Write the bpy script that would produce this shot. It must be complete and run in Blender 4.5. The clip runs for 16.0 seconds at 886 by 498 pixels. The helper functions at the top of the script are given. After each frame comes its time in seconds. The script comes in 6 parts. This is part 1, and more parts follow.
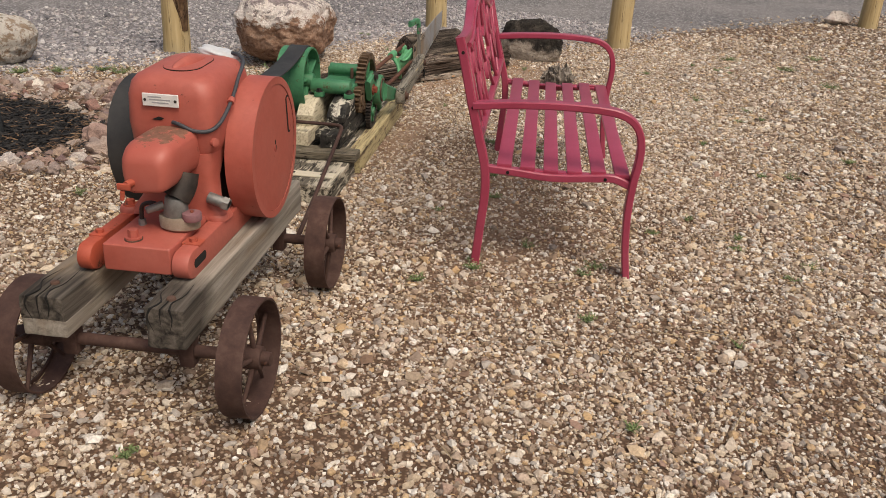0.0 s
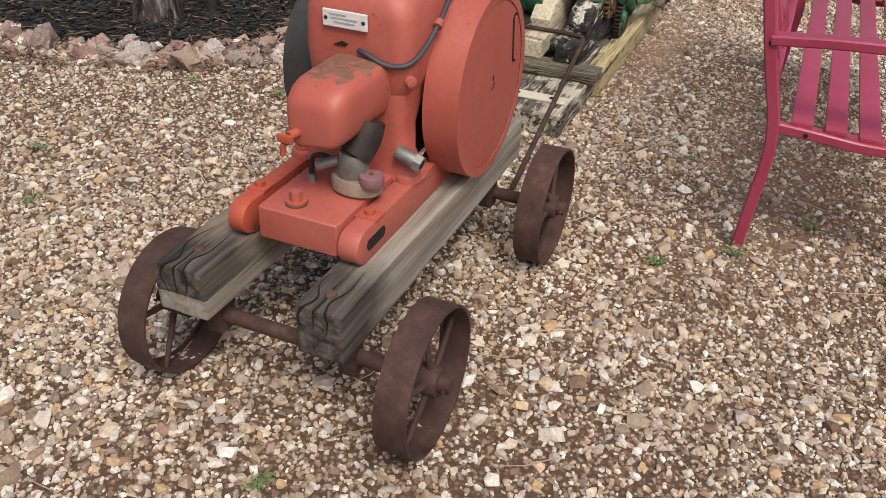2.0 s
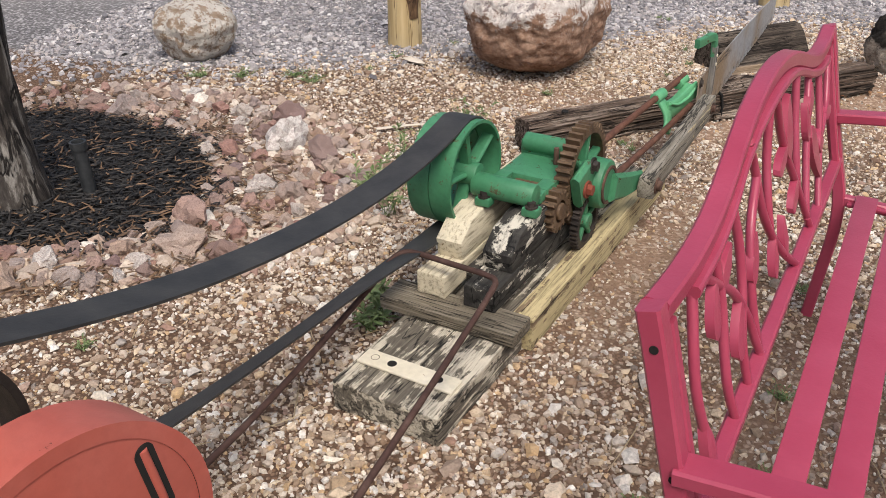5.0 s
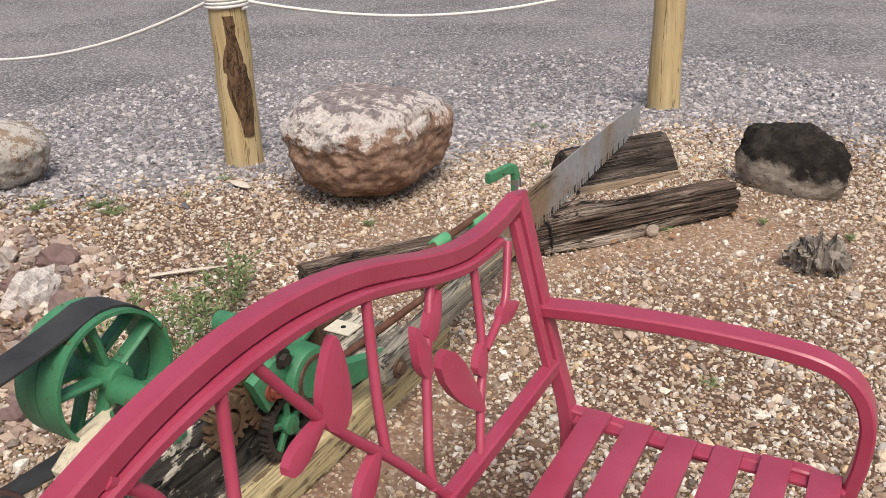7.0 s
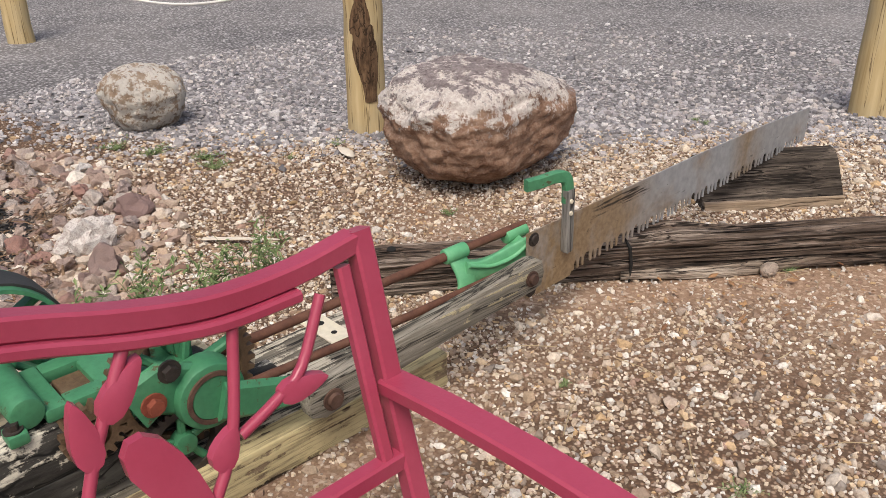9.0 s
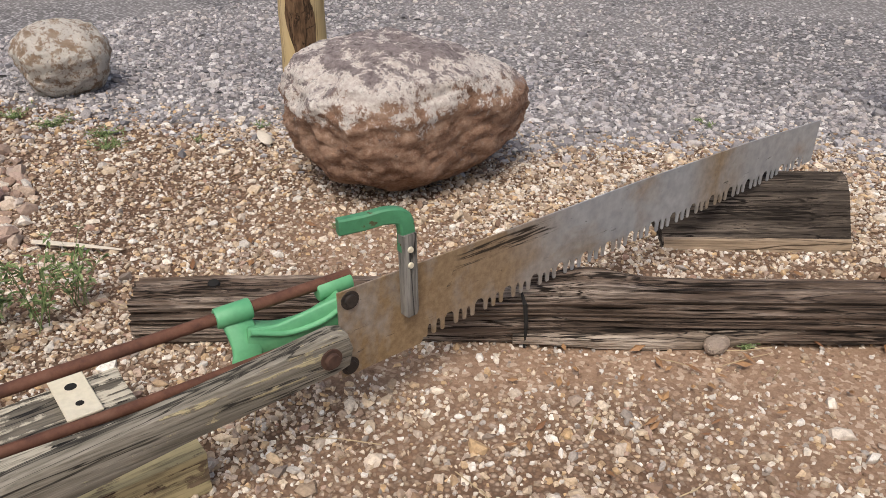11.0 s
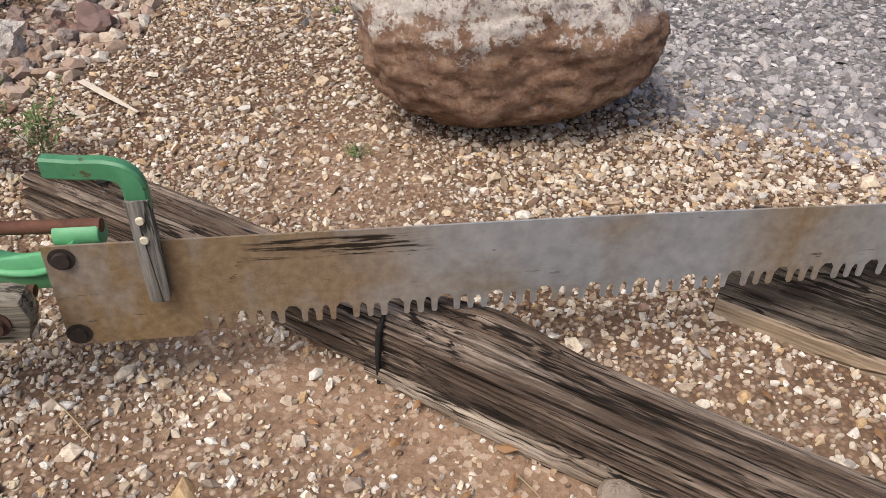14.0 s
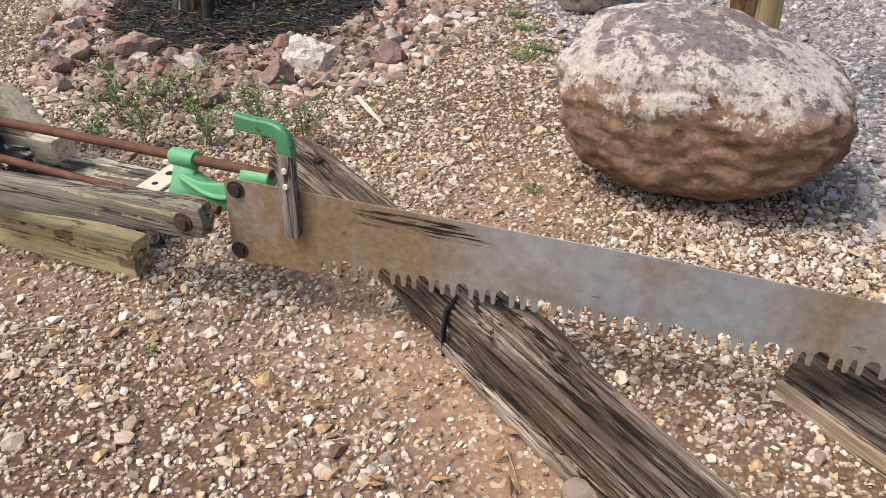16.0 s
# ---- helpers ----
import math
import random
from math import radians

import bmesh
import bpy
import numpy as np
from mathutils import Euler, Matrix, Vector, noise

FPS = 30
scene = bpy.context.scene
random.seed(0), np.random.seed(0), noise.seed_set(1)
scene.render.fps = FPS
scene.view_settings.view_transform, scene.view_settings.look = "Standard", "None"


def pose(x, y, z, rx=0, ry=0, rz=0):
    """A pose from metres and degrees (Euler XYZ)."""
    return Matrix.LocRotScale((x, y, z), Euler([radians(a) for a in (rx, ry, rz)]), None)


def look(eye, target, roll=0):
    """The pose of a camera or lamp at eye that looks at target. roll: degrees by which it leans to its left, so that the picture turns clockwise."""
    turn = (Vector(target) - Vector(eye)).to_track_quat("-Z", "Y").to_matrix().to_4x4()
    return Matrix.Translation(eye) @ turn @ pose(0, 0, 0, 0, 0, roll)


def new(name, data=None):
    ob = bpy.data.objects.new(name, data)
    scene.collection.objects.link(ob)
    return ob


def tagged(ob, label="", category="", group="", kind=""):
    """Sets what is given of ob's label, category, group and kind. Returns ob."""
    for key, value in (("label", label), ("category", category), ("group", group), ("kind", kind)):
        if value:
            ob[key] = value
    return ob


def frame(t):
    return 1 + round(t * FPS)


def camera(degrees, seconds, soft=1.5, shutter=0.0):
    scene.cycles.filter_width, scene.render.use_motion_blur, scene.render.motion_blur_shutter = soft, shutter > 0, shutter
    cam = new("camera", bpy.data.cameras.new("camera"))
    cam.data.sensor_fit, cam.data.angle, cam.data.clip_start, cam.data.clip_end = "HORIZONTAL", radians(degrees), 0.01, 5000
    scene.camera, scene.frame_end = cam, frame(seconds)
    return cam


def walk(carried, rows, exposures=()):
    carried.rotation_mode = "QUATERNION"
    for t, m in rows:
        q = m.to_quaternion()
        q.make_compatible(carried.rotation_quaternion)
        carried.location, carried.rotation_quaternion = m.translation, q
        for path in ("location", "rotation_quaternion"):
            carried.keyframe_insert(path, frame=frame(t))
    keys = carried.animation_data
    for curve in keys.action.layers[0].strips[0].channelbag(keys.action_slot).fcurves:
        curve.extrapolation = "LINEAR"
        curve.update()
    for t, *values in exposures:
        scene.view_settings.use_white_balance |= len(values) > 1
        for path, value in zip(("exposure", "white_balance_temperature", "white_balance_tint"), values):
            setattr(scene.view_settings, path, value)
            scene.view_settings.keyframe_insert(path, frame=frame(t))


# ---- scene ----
cam = camera(55.7, 16.0, soft=0.6)
PATH = [
    (0, (0.32, 0.666, 1.332), (0.119, 2.485, 0.526), 2.9),
    (0.5, (0.337, 0.872, 1.299), (-0.166, 2.565, 0.361), 2.0),
    (1, (0.284, 1.048, 1.266), (-0.334, 2.637, 0.22), 3.3),
    (1.5, (0.157, 1.216, 1.268), (-0.482, 2.777, 0.193), 2.2),
    (2, (0.132, 1.337, 1.281), (-0.513, 2.89, 0.199), 2.2),
    (2.5, (0.223, 1.531, 1.3), (-0.505, 3.05, 0.222), 1.5),
    (3, (0.308, 1.747, 1.326), (-0.48, 3.25, 0.267), 1.5),
    (3.5, (0.229, 2.038, 1.336), (-0.599, 3.551, 0.323), 1.5),
    (3.7, (0.205, 2.138, 1.342), (-0.634, 3.646, 0.33), 1.2),
    (5.8, (0.343, 3.1, 1.4), (-0.572, 4.631, 0.495), -2.1),
    (6, (0.4, 3.197, 1.395), (-0.517, 4.739, 0.513), -2.3),
    (6.5, (0.591, 3.445, 1.421), (-0.326, 5.024, 0.605), -2.1),
    (7, (0.632, 3.686, 1.386), (-0.286, 5.273, 0.587), -2.1),
    (7.5, (0.643, 3.855, 1.373), (-0.3, 5.43, 0.579), -2.4),
    (8, (0.781, 4.03, 1.347), (-0.332, 5.491, 0.556), -3.6),
    (8.2, (0.835, 4.095, 1.343), (-0.359, 5.486, 0.543), -3.2),
    (10.3, (0.918, 5.019, 1.256), (-0.469, 6.137, 0.347), -0.9),
    (10.5, (0.883, 5.104, 1.238), (-0.514, 6.205, 0.324), -0.7),
    (11, (0.767, 5.336, 1.222), (-0.65, 6.393, 0.287), 0.1),
    (11.5, (0.791, 5.612, 1.215), (-0.708, 6.514, 0.246), -1.3),
    (12, (0.802, 5.856, 1.219), (-0.746, 6.66, 0.24), -0.9),
    (12.5, (0.654, 6.03, 1.21), (-0.893, 6.801, 0.203), 0.6),
    (13, (0.597, 6.225, 1.199), (-0.931, 6.938, 0.123), 1.9),
    (13.5, (0.598, 6.473, 1.168), (-1.002, 6.876, 0.036), 3.1),
    (14, (0.598, 6.551, 1.153), (-0.998, 6.732, -0.038), 1.5),
    (14.5, (0.683, 6.65, 1.165), (-0.922, 6.725, -0.027), 0.0),
    (15, (0.757, 6.813, 1.18), (-0.854, 6.882, -0.003), 1.7),
    (15.5, (0.801, 7.009, 1.182), (-0.814, 6.745, 0.032), 3.6),
    (16, (0.874, 7.074, 1.2), (-0.726, 6.486, 0.155), 1.2),
]
walk(cam, [(t, look(eye, target, roll)) for t, eye, target, roll in PATH], [
    (0, -0.31, 7000, 10), (1.0, -0.2, 6800, 10), (1.5, -0.15, 6600, 10), (2.5, -0.15, 6350, 10), (3.5, 0.03, 6250, 10), (6.0, 0.05, 6450, 10), (8, 0.02, 6500, 10),
    (10.5, -0.06, 6500, 10), (12.0, -0.11, 6500, 10), (13.5, -0.06, 6500, 10), (15, 0.14, 6500, 10), (16, 0.26, 6500, 10)])

# ---- light ----
world = bpy.data.worlds.new("overcast_sky")
scene.world = world
world.use_nodes = True
wt = world.node_tree
sky = wt.nodes.new("ShaderNodeTexSky")
sky.sky_type = "NISHITA"
sky.sun_disc = False
sky.sun_elevation = radians(57)
sky.sun_rotation = radians(138)
sky.dust_density = 6.0
sky.air_density = 1.0
wt.nodes["Background"].inputs[1].default_value = 0.135
wt.links.new(sky.outputs[0], wt.nodes["Background"].inputs[0])
sun_data = bpy.data.lights.new("sun", "SUN")
sun_data.energy = 2.3
sun_data.angle = radians(24)
sun_data.color = (1.0, 0.94, 0.86)
sun = new("sun", sun_data)
sun.matrix_world = look((2.2, -2.4, 5), (0, 0, 0))


# ---- materials ----
class Mat:
    """A node material with short ways to add noise, ramps and bumps."""

    def __init__(self, name):
        self.m = bpy.data.materials.new(name)
        self.m.use_nodes = True
        self.t = self.m.node_tree
        self.b = self.t.nodes["Principled BSDF"]
        self.co = self.t.nodes.new("ShaderNodeTexCoord").outputs["Object"]

    def n(self, kind, **inputs):
        node = self.t.nodes.new(kind)
        for k, v in inputs.items():
            key = k.replace("_", " ")
            if hasattr(v, "links"):
                self.t.links.new(v, node.inputs[key])
            else:
                node.inputs[key].default_value = v
        return node

    def link(self, a, b):
        self.t.links.new(a, b)

    def stretch(self, scale):
        node = self.t.nodes.new("ShaderNodeMapping")
        node.inputs["Scale"].default_value = scale
        self.link(self.co, node.inputs["Vector"])
        return node.outputs[0]

    def noise(self, scale, detail=6.0, rough=0.6, vec=None, dist=0.0):
        return self.n("ShaderNodeTexNoise", Vector=vec or self.co, Scale=scale, Detail=detail, Roughness=rough, Distortion=dist).outputs[0]

    def ramp(self, fac, stops):
        node = self.t.nodes.new("ShaderNodeValToRGB")
        el = node.color_ramp.elements
        while len(el) < len(stops):
            el.new(0.5)
        for e, (p, c) in zip(el, stops):
            e.position = p
            e.color = (*c, 1) if not isinstance(c, (int, float)) else (c, c, c, 1)
        self.link(fac, node.inputs[0])
        return node.outputs[0]

    def mix(self, fac, a, b, mode="MIX"):
        node = self.t.nodes.new("ShaderNodeMix")
        node.data_type = "RGBA"
        node.blend_type = mode
        for sock, v in ((node.inputs[0], fac), (node.inputs[6], a), (node.inputs[7], b)):
            if hasattr(v, "links"):
                self.link(v, sock)
            elif isinstance(v, (int, float)):
                sock.default_value = v
            else:
                sock.default_value = (*v, 1)
        return node.outputs[2]

    def bump(self, height, strength, dist=0.01, base=None):
        node = self.t.nodes.new("ShaderNodeBump")
        node.inputs["Strength"].default_value = strength
        node.inputs["Distance"].default_value = dist
        self.link(height, node.inputs["Height"])
        if base is not None:
            self.link(base, node.inputs["Normal"])
        return node.outputs[0]

    def done(self, color, rough=0.6, metal=0.0, normal=None, spec=0.5):
        if hasattr(color, "links"):
            self.link(color, self.b.inputs["Base Color"])
        else:
            self.b.inputs["Base Color"].default_value = (*color, 1)
        if hasattr(rough, "links"):
            self.link(rough, self.b.inputs["Roughness"])
        else:
            self.b.inputs["Roughness"].default_value = rough
        self.b.inputs["Metallic"].default_value = metal
        self.b.inputs["Specular IOR Level"].default_value = spec
        if normal is not None:
            self.link(normal, self.b.inputs["Normal"])
        return self.m


def painted(name, paint, pale, under, chips=0.63, rough=0.5, grain=60, dirt=0.35):
    """Old paint: uneven colour, chips down to what lies under, fine orange-peel relief."""
    k = Mat(name)
    col = k.mix(k.ramp(k.noise(7, 5), [(0.35, 0.0), (0.7, 1.0)]), paint, pale)
    col = k.mix(k.ramp(k.noise(grain, 4), [(0.4, 0.0), (0.8, dirt)]), col, tuple(c * 0.55 for c in paint))
    chip = k.ramp(k.noise(26, 9, 0.72), [(chips, 0.0), (chips + 0.03, 1.0)])
    col = k.mix(chip, col, under)
    nb = k.bump(k.noise(140, 3), 0.18, 0.002)
    nb = k.bump(chip, -0.5, 0.001, nb)
    r = k.ramp(chip, [(0.0, rough), (1.0, 0.9)])
    return k.done(col, r, 0.0, nb)


def weathered(name, dark, mid, light, axis, crack=0.36, along=2.5, across=130.0, paint=None, cover=0.5, relief=1.0):
    """Grey, split timber with its grain along an axis; paint: what is left of an old coat."""
    k = Mat(name)
    sc = [across, across, across]
    sc[axis] = along
    v = k.stretch(sc)
    grain = k.noise(1.0, 7, 0.65, v, 0.35)
    col = k.ramp(grain, [(crack - 0.08, dark), (crack + 0.06, mid), (0.62, light), (0.78, mid)])
    col = k.mix(k.ramp(k.noise(5, 4), [(0.35, 0.0), (0.7, 0.55)]), col, tuple(c * 0.6 for c in mid))
    line = k.noise(1.0, 4, 0.55, k.stretch([c * (0.42 if i != axis else 0.8) for i, c in enumerate(sc)]), 0.5)
    split = k.ramp(line, [(0.462, 0.0), (0.480, 1.0), (0.492, 1.0), (0.510, 0.0)])
    col = k.mix(split, col, dark)
    h = k.mix(split, grain, (0.0, 0.0, 0.0))
    if paint:
        wear = k.mix(0.5, grain, k.noise(9, 6, 0.7))
        keep = k.ramp(wear, [(cover, 0.0), (cover + 0.025, 1.0)])
        col = k.mix(keep, col, k.mix(k.noise(40, 4), paint, tuple(c * 0.75 for c in paint)))
        h = k.mix(0.25, grain, keep)
    fine = k.noise(1.0, 5, 0.7, k.stretch([c * (2.6 if i != axis else 3.0) for i, c in enumerate(sc)]))
    col = k.mix(k.ramp(fine, [(0.36, 0.65), (0.52, 0.0)]), col, tuple(c * 0.35 for c in mid))
    nb = k.bump(h, min(1.0, 0.9 * relief), 0.006 * max(1.0, relief))
    nb = k.bump(fine, 0.5, 0.003, nb)
    return k.done(col, 0.85, 0.0, nb, 0.25)


def rusty(name, dark, mid, light, rough=0.8, metal=0.25):
    k = Mat(name)
    col = k.ramp(k.noise(22, 8, 0.7), [(0.3, dark), (0.52, mid), (0.75, light)])
    col = k.mix(k.ramp(k.noise(4, 3), [(0.4, 0.0), (0.7, 0.5)]), col, dark)
    return k.done(col, rough, metal, k.bump(k.noise(160, 5, 0.7), 0.35, 0.002))


def stone_stuff(name, cols, rough=0.85, bump=0.4):
    """Loose stones: a colour of its own for each, with fine speckle."""
    k = Mat(name)
    rnd = k.t.nodes.new("ShaderNodeNewGeometry").outputs["Random Per Island"]
    col = k.ramp(rnd, [(i / (len(cols) - 1), c) for i, c in enumerate(cols)])
    col = k.mix(k.ramp(k.noise(110, 6, 0.7), [(0.42, 0.0), (0.75, 0.55)]), col, tuple(0.5 * c for c in cols[0]))
    return k.done(col, rough, 0.0, k.bump(k.noise(220, 4), bump, 0.002), 0.3)


def rocky(name, top, mid, low, lichen=None, scale=4.0, band=None):
    """Field stone: two tones, pits, pale crust."""
    k = Mat(name)
    col = k.ramp(k.noise(scale * 2.5, 9, 0.68), [(0.3, low), (0.5, mid), (0.72, top)])
    if lichen:
        crust = k.ramp(k.noise(scale * (7.0 if band else 3.0), 12, 0.80), [(0.44 if band else 0.47, 0.0), (0.485 if band else 0.50, 0.97)])
        col = k.mix(crust, col, lichen)
    if band:
        sep = k.t.nodes.new("ShaderNodeSeparateXYZ")
        k.link(k.co, sep.inputs[0])
        wob = k.n("ShaderNodeMath", Value=sep.outputs[2])
        wob.operation = "MULTIPLY_ADD"
        wob.inputs[1].default_value = 1.0
        nz = k.n("ShaderNodeMath", Value=k.noise(scale, 5, 0.6))
        nz.operation = "MULTIPLY"
        nz.inputs[1].default_value = 0.34 if lichen is None else 0.42
        k.link(nz.outputs[0], wob.inputs[2])
        crown = k.ramp(k.noise(scale * 9, 10, 0.75), [(0.35, low), (0.5, mid), (0.66, top)])
        fleck = k.ramp(k.noise(scale * 5.0, 12, 0.8), [(0.535, 0.0), (0.575, 0.95)])
        crown = k.mix(fleck, crown, lichen or top)
        col = k.mix(k.ramp(wob.outputs[0], [(band[1] + 0.13, 0.0), (band[1] + 0.20, 1.0)]), col, crown)
        under = k.ramp(k.noise(scale * 5, 12, 0.8, k.stretch((1, 1, 2.5))), [(0.38, band[2]), (0.58, band[3])])
        col = k.mix(k.ramp(wob.outputs[0], [(band[0], 1.0), (band[1], 0.0)]), col, under)
    pit = k.ramp(k.noise(scale * 5, 12, 0.85), [(0.57, 0.0), (0.60, 0.9)])
    col = k.mix(pit, col, tuple(0.4 * c for c in low))
    nb = k.bump(k.noise(scale * 7, 10, 0.75), 1.0, 0.05)
    nb = k.bump(k.noise(scale * 40, 5, 0.7), 0.5, 0.005, nb)
    return k.done(col, 0.92, 0.0, nb, 0.2)


def silvered(name, dark, mid, pale):
    """Old split log, grain along y: soft bands of brown and silver grey, wandering ridges, long black checks."""
    k = Mat(name)
    wander = k.noise(3.0, 3, 0.5)
    sway = k.t.nodes.new("ShaderNodeVectorMath")
    sway.operation = "MULTIPLY_ADD"
    k.link(wander, sway.inputs[0])
    sway.inputs[1].default_value = (0.03, 0.0, 0.03)
    k.link(k.co, sway.inputs[2])

    def along(scale):
        node = k.t.nodes.new("ShaderNodeMapping")
        node.inputs["Scale"].default_value = scale
        k.link(sway.outputs[0], node.inputs["Vector"])
        return node.outputs[0]

    band = k.noise(1.0, 5, 0.6, along((16, 1.6, 16)))
    col = k.ramp(band, [(0.30, dark), (0.46, mid), (0.62, pale), (0.74, mid)])
    ridge = k.noise(1.0, 5, 0.6, along((75, 3.0, 75)), 0.3)
    col = k.mix(k.ramp(ridge, [(0.36, 0.8), (0.52, 0.0)]), col, tuple(0.45 * c for c in mid))
    col = k.mix(k.ramp(ridge, [(0.56, 0.0), (0.70, 0.5)]), col, pale)
    check = k.noise(1.0, 4, 0.55, along((24, 0.9, 24)))
    gap = k.ramp(check, [(0.455, 0.0), (0.470, 1.0), (0.490, 1.0), (0.505, 0.0)])
    check2 = k.noise(1.0, 4, 0.55, along((50, 1.8, 50)))
    gap2 = k.ramp(check2, [(0.52, 0.0), (0.530, 0.85), (0.538, 0.85), (0.548, 0.0)])
    gap = k.mix(1.0, gap, gap2, "SCREEN")
    col = k.mix(gap, col, (0.012, 0.009, 0.007))
    fine = k.noise(1.0, 4, 0.7, along((260, 9, 260)))
    col = k.mix(k.ramp(fine, [(0.38, 0.5), (0.55, 0.0)]), col, tuple(0.35 * c for c in mid))
    nb = k.bump(ridge, 1.0, 0.020)
    nb = k.bump(gap, -1.0, 0.020, nb)
    nb = k.bump(fine, 0.5, 0.003, nb)
    return k.done(col, 0.88, 0.0, nb, 0.2)


def beam_material(name, clean_below):
    """Pale grey timber, grain along y, with an end gone black; below a height the sawn side has stayed clean."""
    k = Mat(name)
    grain = k.noise(1.0, 6, 0.6, k.stretch((45, 1.6, 45)), 0.3)
    col = k.ramp(grain, [(0.3, (0.15, 0.128, 0.105)), (0.48, (0.275, 0.245, 0.205)), (0.7, (0.39, 0.355, 0.305))])
    col = k.mix(k.ramp(k.noise(1.0, 5, 0.6, k.stretch((9, 2.2, 9))), [(0.5, 0.0), (0.68, 0.65)]), col, (0.19, 0.125, 0.07))
    sep = k.t.nodes.new("ShaderNodeSeparateXYZ")
    k.link(k.co, sep.inputs[0])
    edge = k.n("ShaderNodeMath")
    edge.operation = "MULTIPLY_ADD"
    k.link(k.noise(1.0, 5, 0.6, k.stretch((22, 4, 22))), edge.inputs[0])
    edge.inputs[1].default_value = 0.22
    k.link(sep.outputs[1], edge.inputs[2])
    burnt = k.ramp(k.n("ShaderNodeMapRange", Value=edge.outputs[0], From_Min=-0.5, From_Max=0.0).outputs[0], [(0.48, 1.0), (0.68, 0.0)])
    if clean_below:
        up = k.n("ShaderNodeMath", Value=sep.outputs[2])
        up.operation = "GREATER_THAN"
        up.inputs[1].default_value = clean_below
        burnt = k.mix(1.0, burnt, up.outputs[0], "MULTIPLY")
    split = k.noise(1.0, 5, 0.6, k.stretch((40, 2.0, 40)), 0.4)
    dark = k.ramp(split, [(0.36, (0.022, 0.019, 0.016)), (0.5, (0.075, 0.064, 0.053)), (0.68, (0.155, 0.135, 0.112))])
    col = k.mix(burnt, col, dark)
    nb = k.bump(grain, 0.5, 0.006)
    nb = k.bump(split, 0.5, 0.006, nb)
    return k.done(col, 0.86, 0.0, nb, 0.25)


def bare_red_material():
    """Red paint worn through to brown iron along the top of the valve box, with a ragged edge and chips."""
    k = Mat("red_paint_worn_bare")
    red = k.mix(k.ramp(k.noise(7, 5), [(0.35, 0.0), (0.7, 1.0)]), (0.41, 0.094, 0.066), (0.46, 0.128, 0.098))
    iron = k.ramp(k.noise(40, 7, 0.7), [(0.3, (0.13, 0.058, 0.036)), (0.7, (0.27, 0.135, 0.09))])
    sep = k.t.nodes.new("ShaderNodeSeparateXYZ")
    k.link(k.co, sep.inputs[0])
    edge = k.n("ShaderNodeMath")
    edge.operation = "MULTIPLY_ADD"
    k.link(k.noise(26, 9, 0.75), edge.inputs[0])
    edge.inputs[1].default_value = 0.06
    k.link(sep.outputs[2], edge.inputs[2])
    worn = k.ramp(k.n("ShaderNodeMapRange", Value=edge.outputs[0], From_Min=0.30, From_Max=0.40).outputs[0], [(0.735, 0.0), (0.765, 1.0)])
    chip = k.ramp(k.noise(34, 8, 0.7), [(0.64, 0.0), (0.66, 1.0)])
    bare = k.mix(1.0, worn, chip, "SCREEN")
    nb = k.bump(bare, -0.6, 0.0015, k.bump(k.noise(140, 3), 0.18, 0.002))
    return k.done(k.mix(bare, red, iron), k.ramp(bare, [(0.0, 0.5), (1.0, 0.85)]), 0.0, nb)


def post_material():
    """Peeled, sun-bleached pole: pale yellow wood with faint grain, knots and a few checks."""
    k = Mat("peeled_post_wood")
    grain = k.noise(1.0, 6, 0.6, k.stretch((26, 26, 1.6)), 0.4)
    col = k.ramp(grain, [(0.3, (0.34, 0.235, 0.11)), (0.5, (0.47, 0.355, 0.18)), (0.7, (0.56, 0.44, 0.25))])
    col = k.mix(k.ramp(k.noise(4, 5, 0.6), [(0.45, 0.0), (0.7, 0.5)]), col, (0.42, 0.36, 0.24))
    check = k.noise(1.0, 4, 0.5, k.stretch((17, 17, 0.5)))
    col = k.mix(k.ramp(check, [(0.585, 0.0), (0.592, 0.8), (0.60, 0.8), (0.607, 0.0)]), col, (0.10, 0.065, 0.03))
    return k.done(col, 0.8, 0.0, k.bump(grain, 0.4, 0.004), 0.25)


M_RED = painted("engine_red_paint", (0.41, 0.094, 0.066), (0.46, 0.128, 0.098), (0.09, 0.035, 0.025), 0.665, 0.5, 50, 0.25)
M_REDTOP = painted("worn_red_paint", (0.46, 0.085, 0.045), (0.40, 0.09, 0.055), (0.13, 0.06, 0.04), 0.60, 0.6)
M_REDDARK = painted("dull_red_paint", (0.33, 0.06, 0.045), (0.38, 0.09, 0.07), (0.09, 0.045, 0.03), 0.58, 0.65)
M_REDBARE = bare_red_material()
M_GREEN = painted("machine_green_paint", (0.045, 0.19, 0.09), (0.075, 0.26, 0.13), (0.085, 0.075, 0.035), 0.60, 0.5, 60, 0.5)
M_LIGHTGREEN = painted("faded_green_paint", (0.09, 0.34, 0.16), (0.14, 0.40, 0.20), (0.05, 0.08, 0.04), 0.70, 0.5)
M_BENCH = painted("crimson_powder_coat", (0.33, 0.042, 0.082), (0.38, 0.060, 0.108), (0.16, 0.02, 0.03), 0.78, 0.32, 90, 0.12)
M_RUST = rusty("rusty_iron", (0.045, 0.022, 0.018), (0.085, 0.045, 0.035), (0.14, 0.085, 0.07))
M_RUSTROD = rusty("rusty_rod", (0.07, 0.03, 0.02), (0.15, 0.065, 0.04), (0.21, 0.11, 0.075))
M_DARKIRON = rusty("dark_iron", (0.02, 0.018, 0.016), (0.05, 0.04, 0.035), (0.09, 0.07, 0.055), 0.6, 0.4)
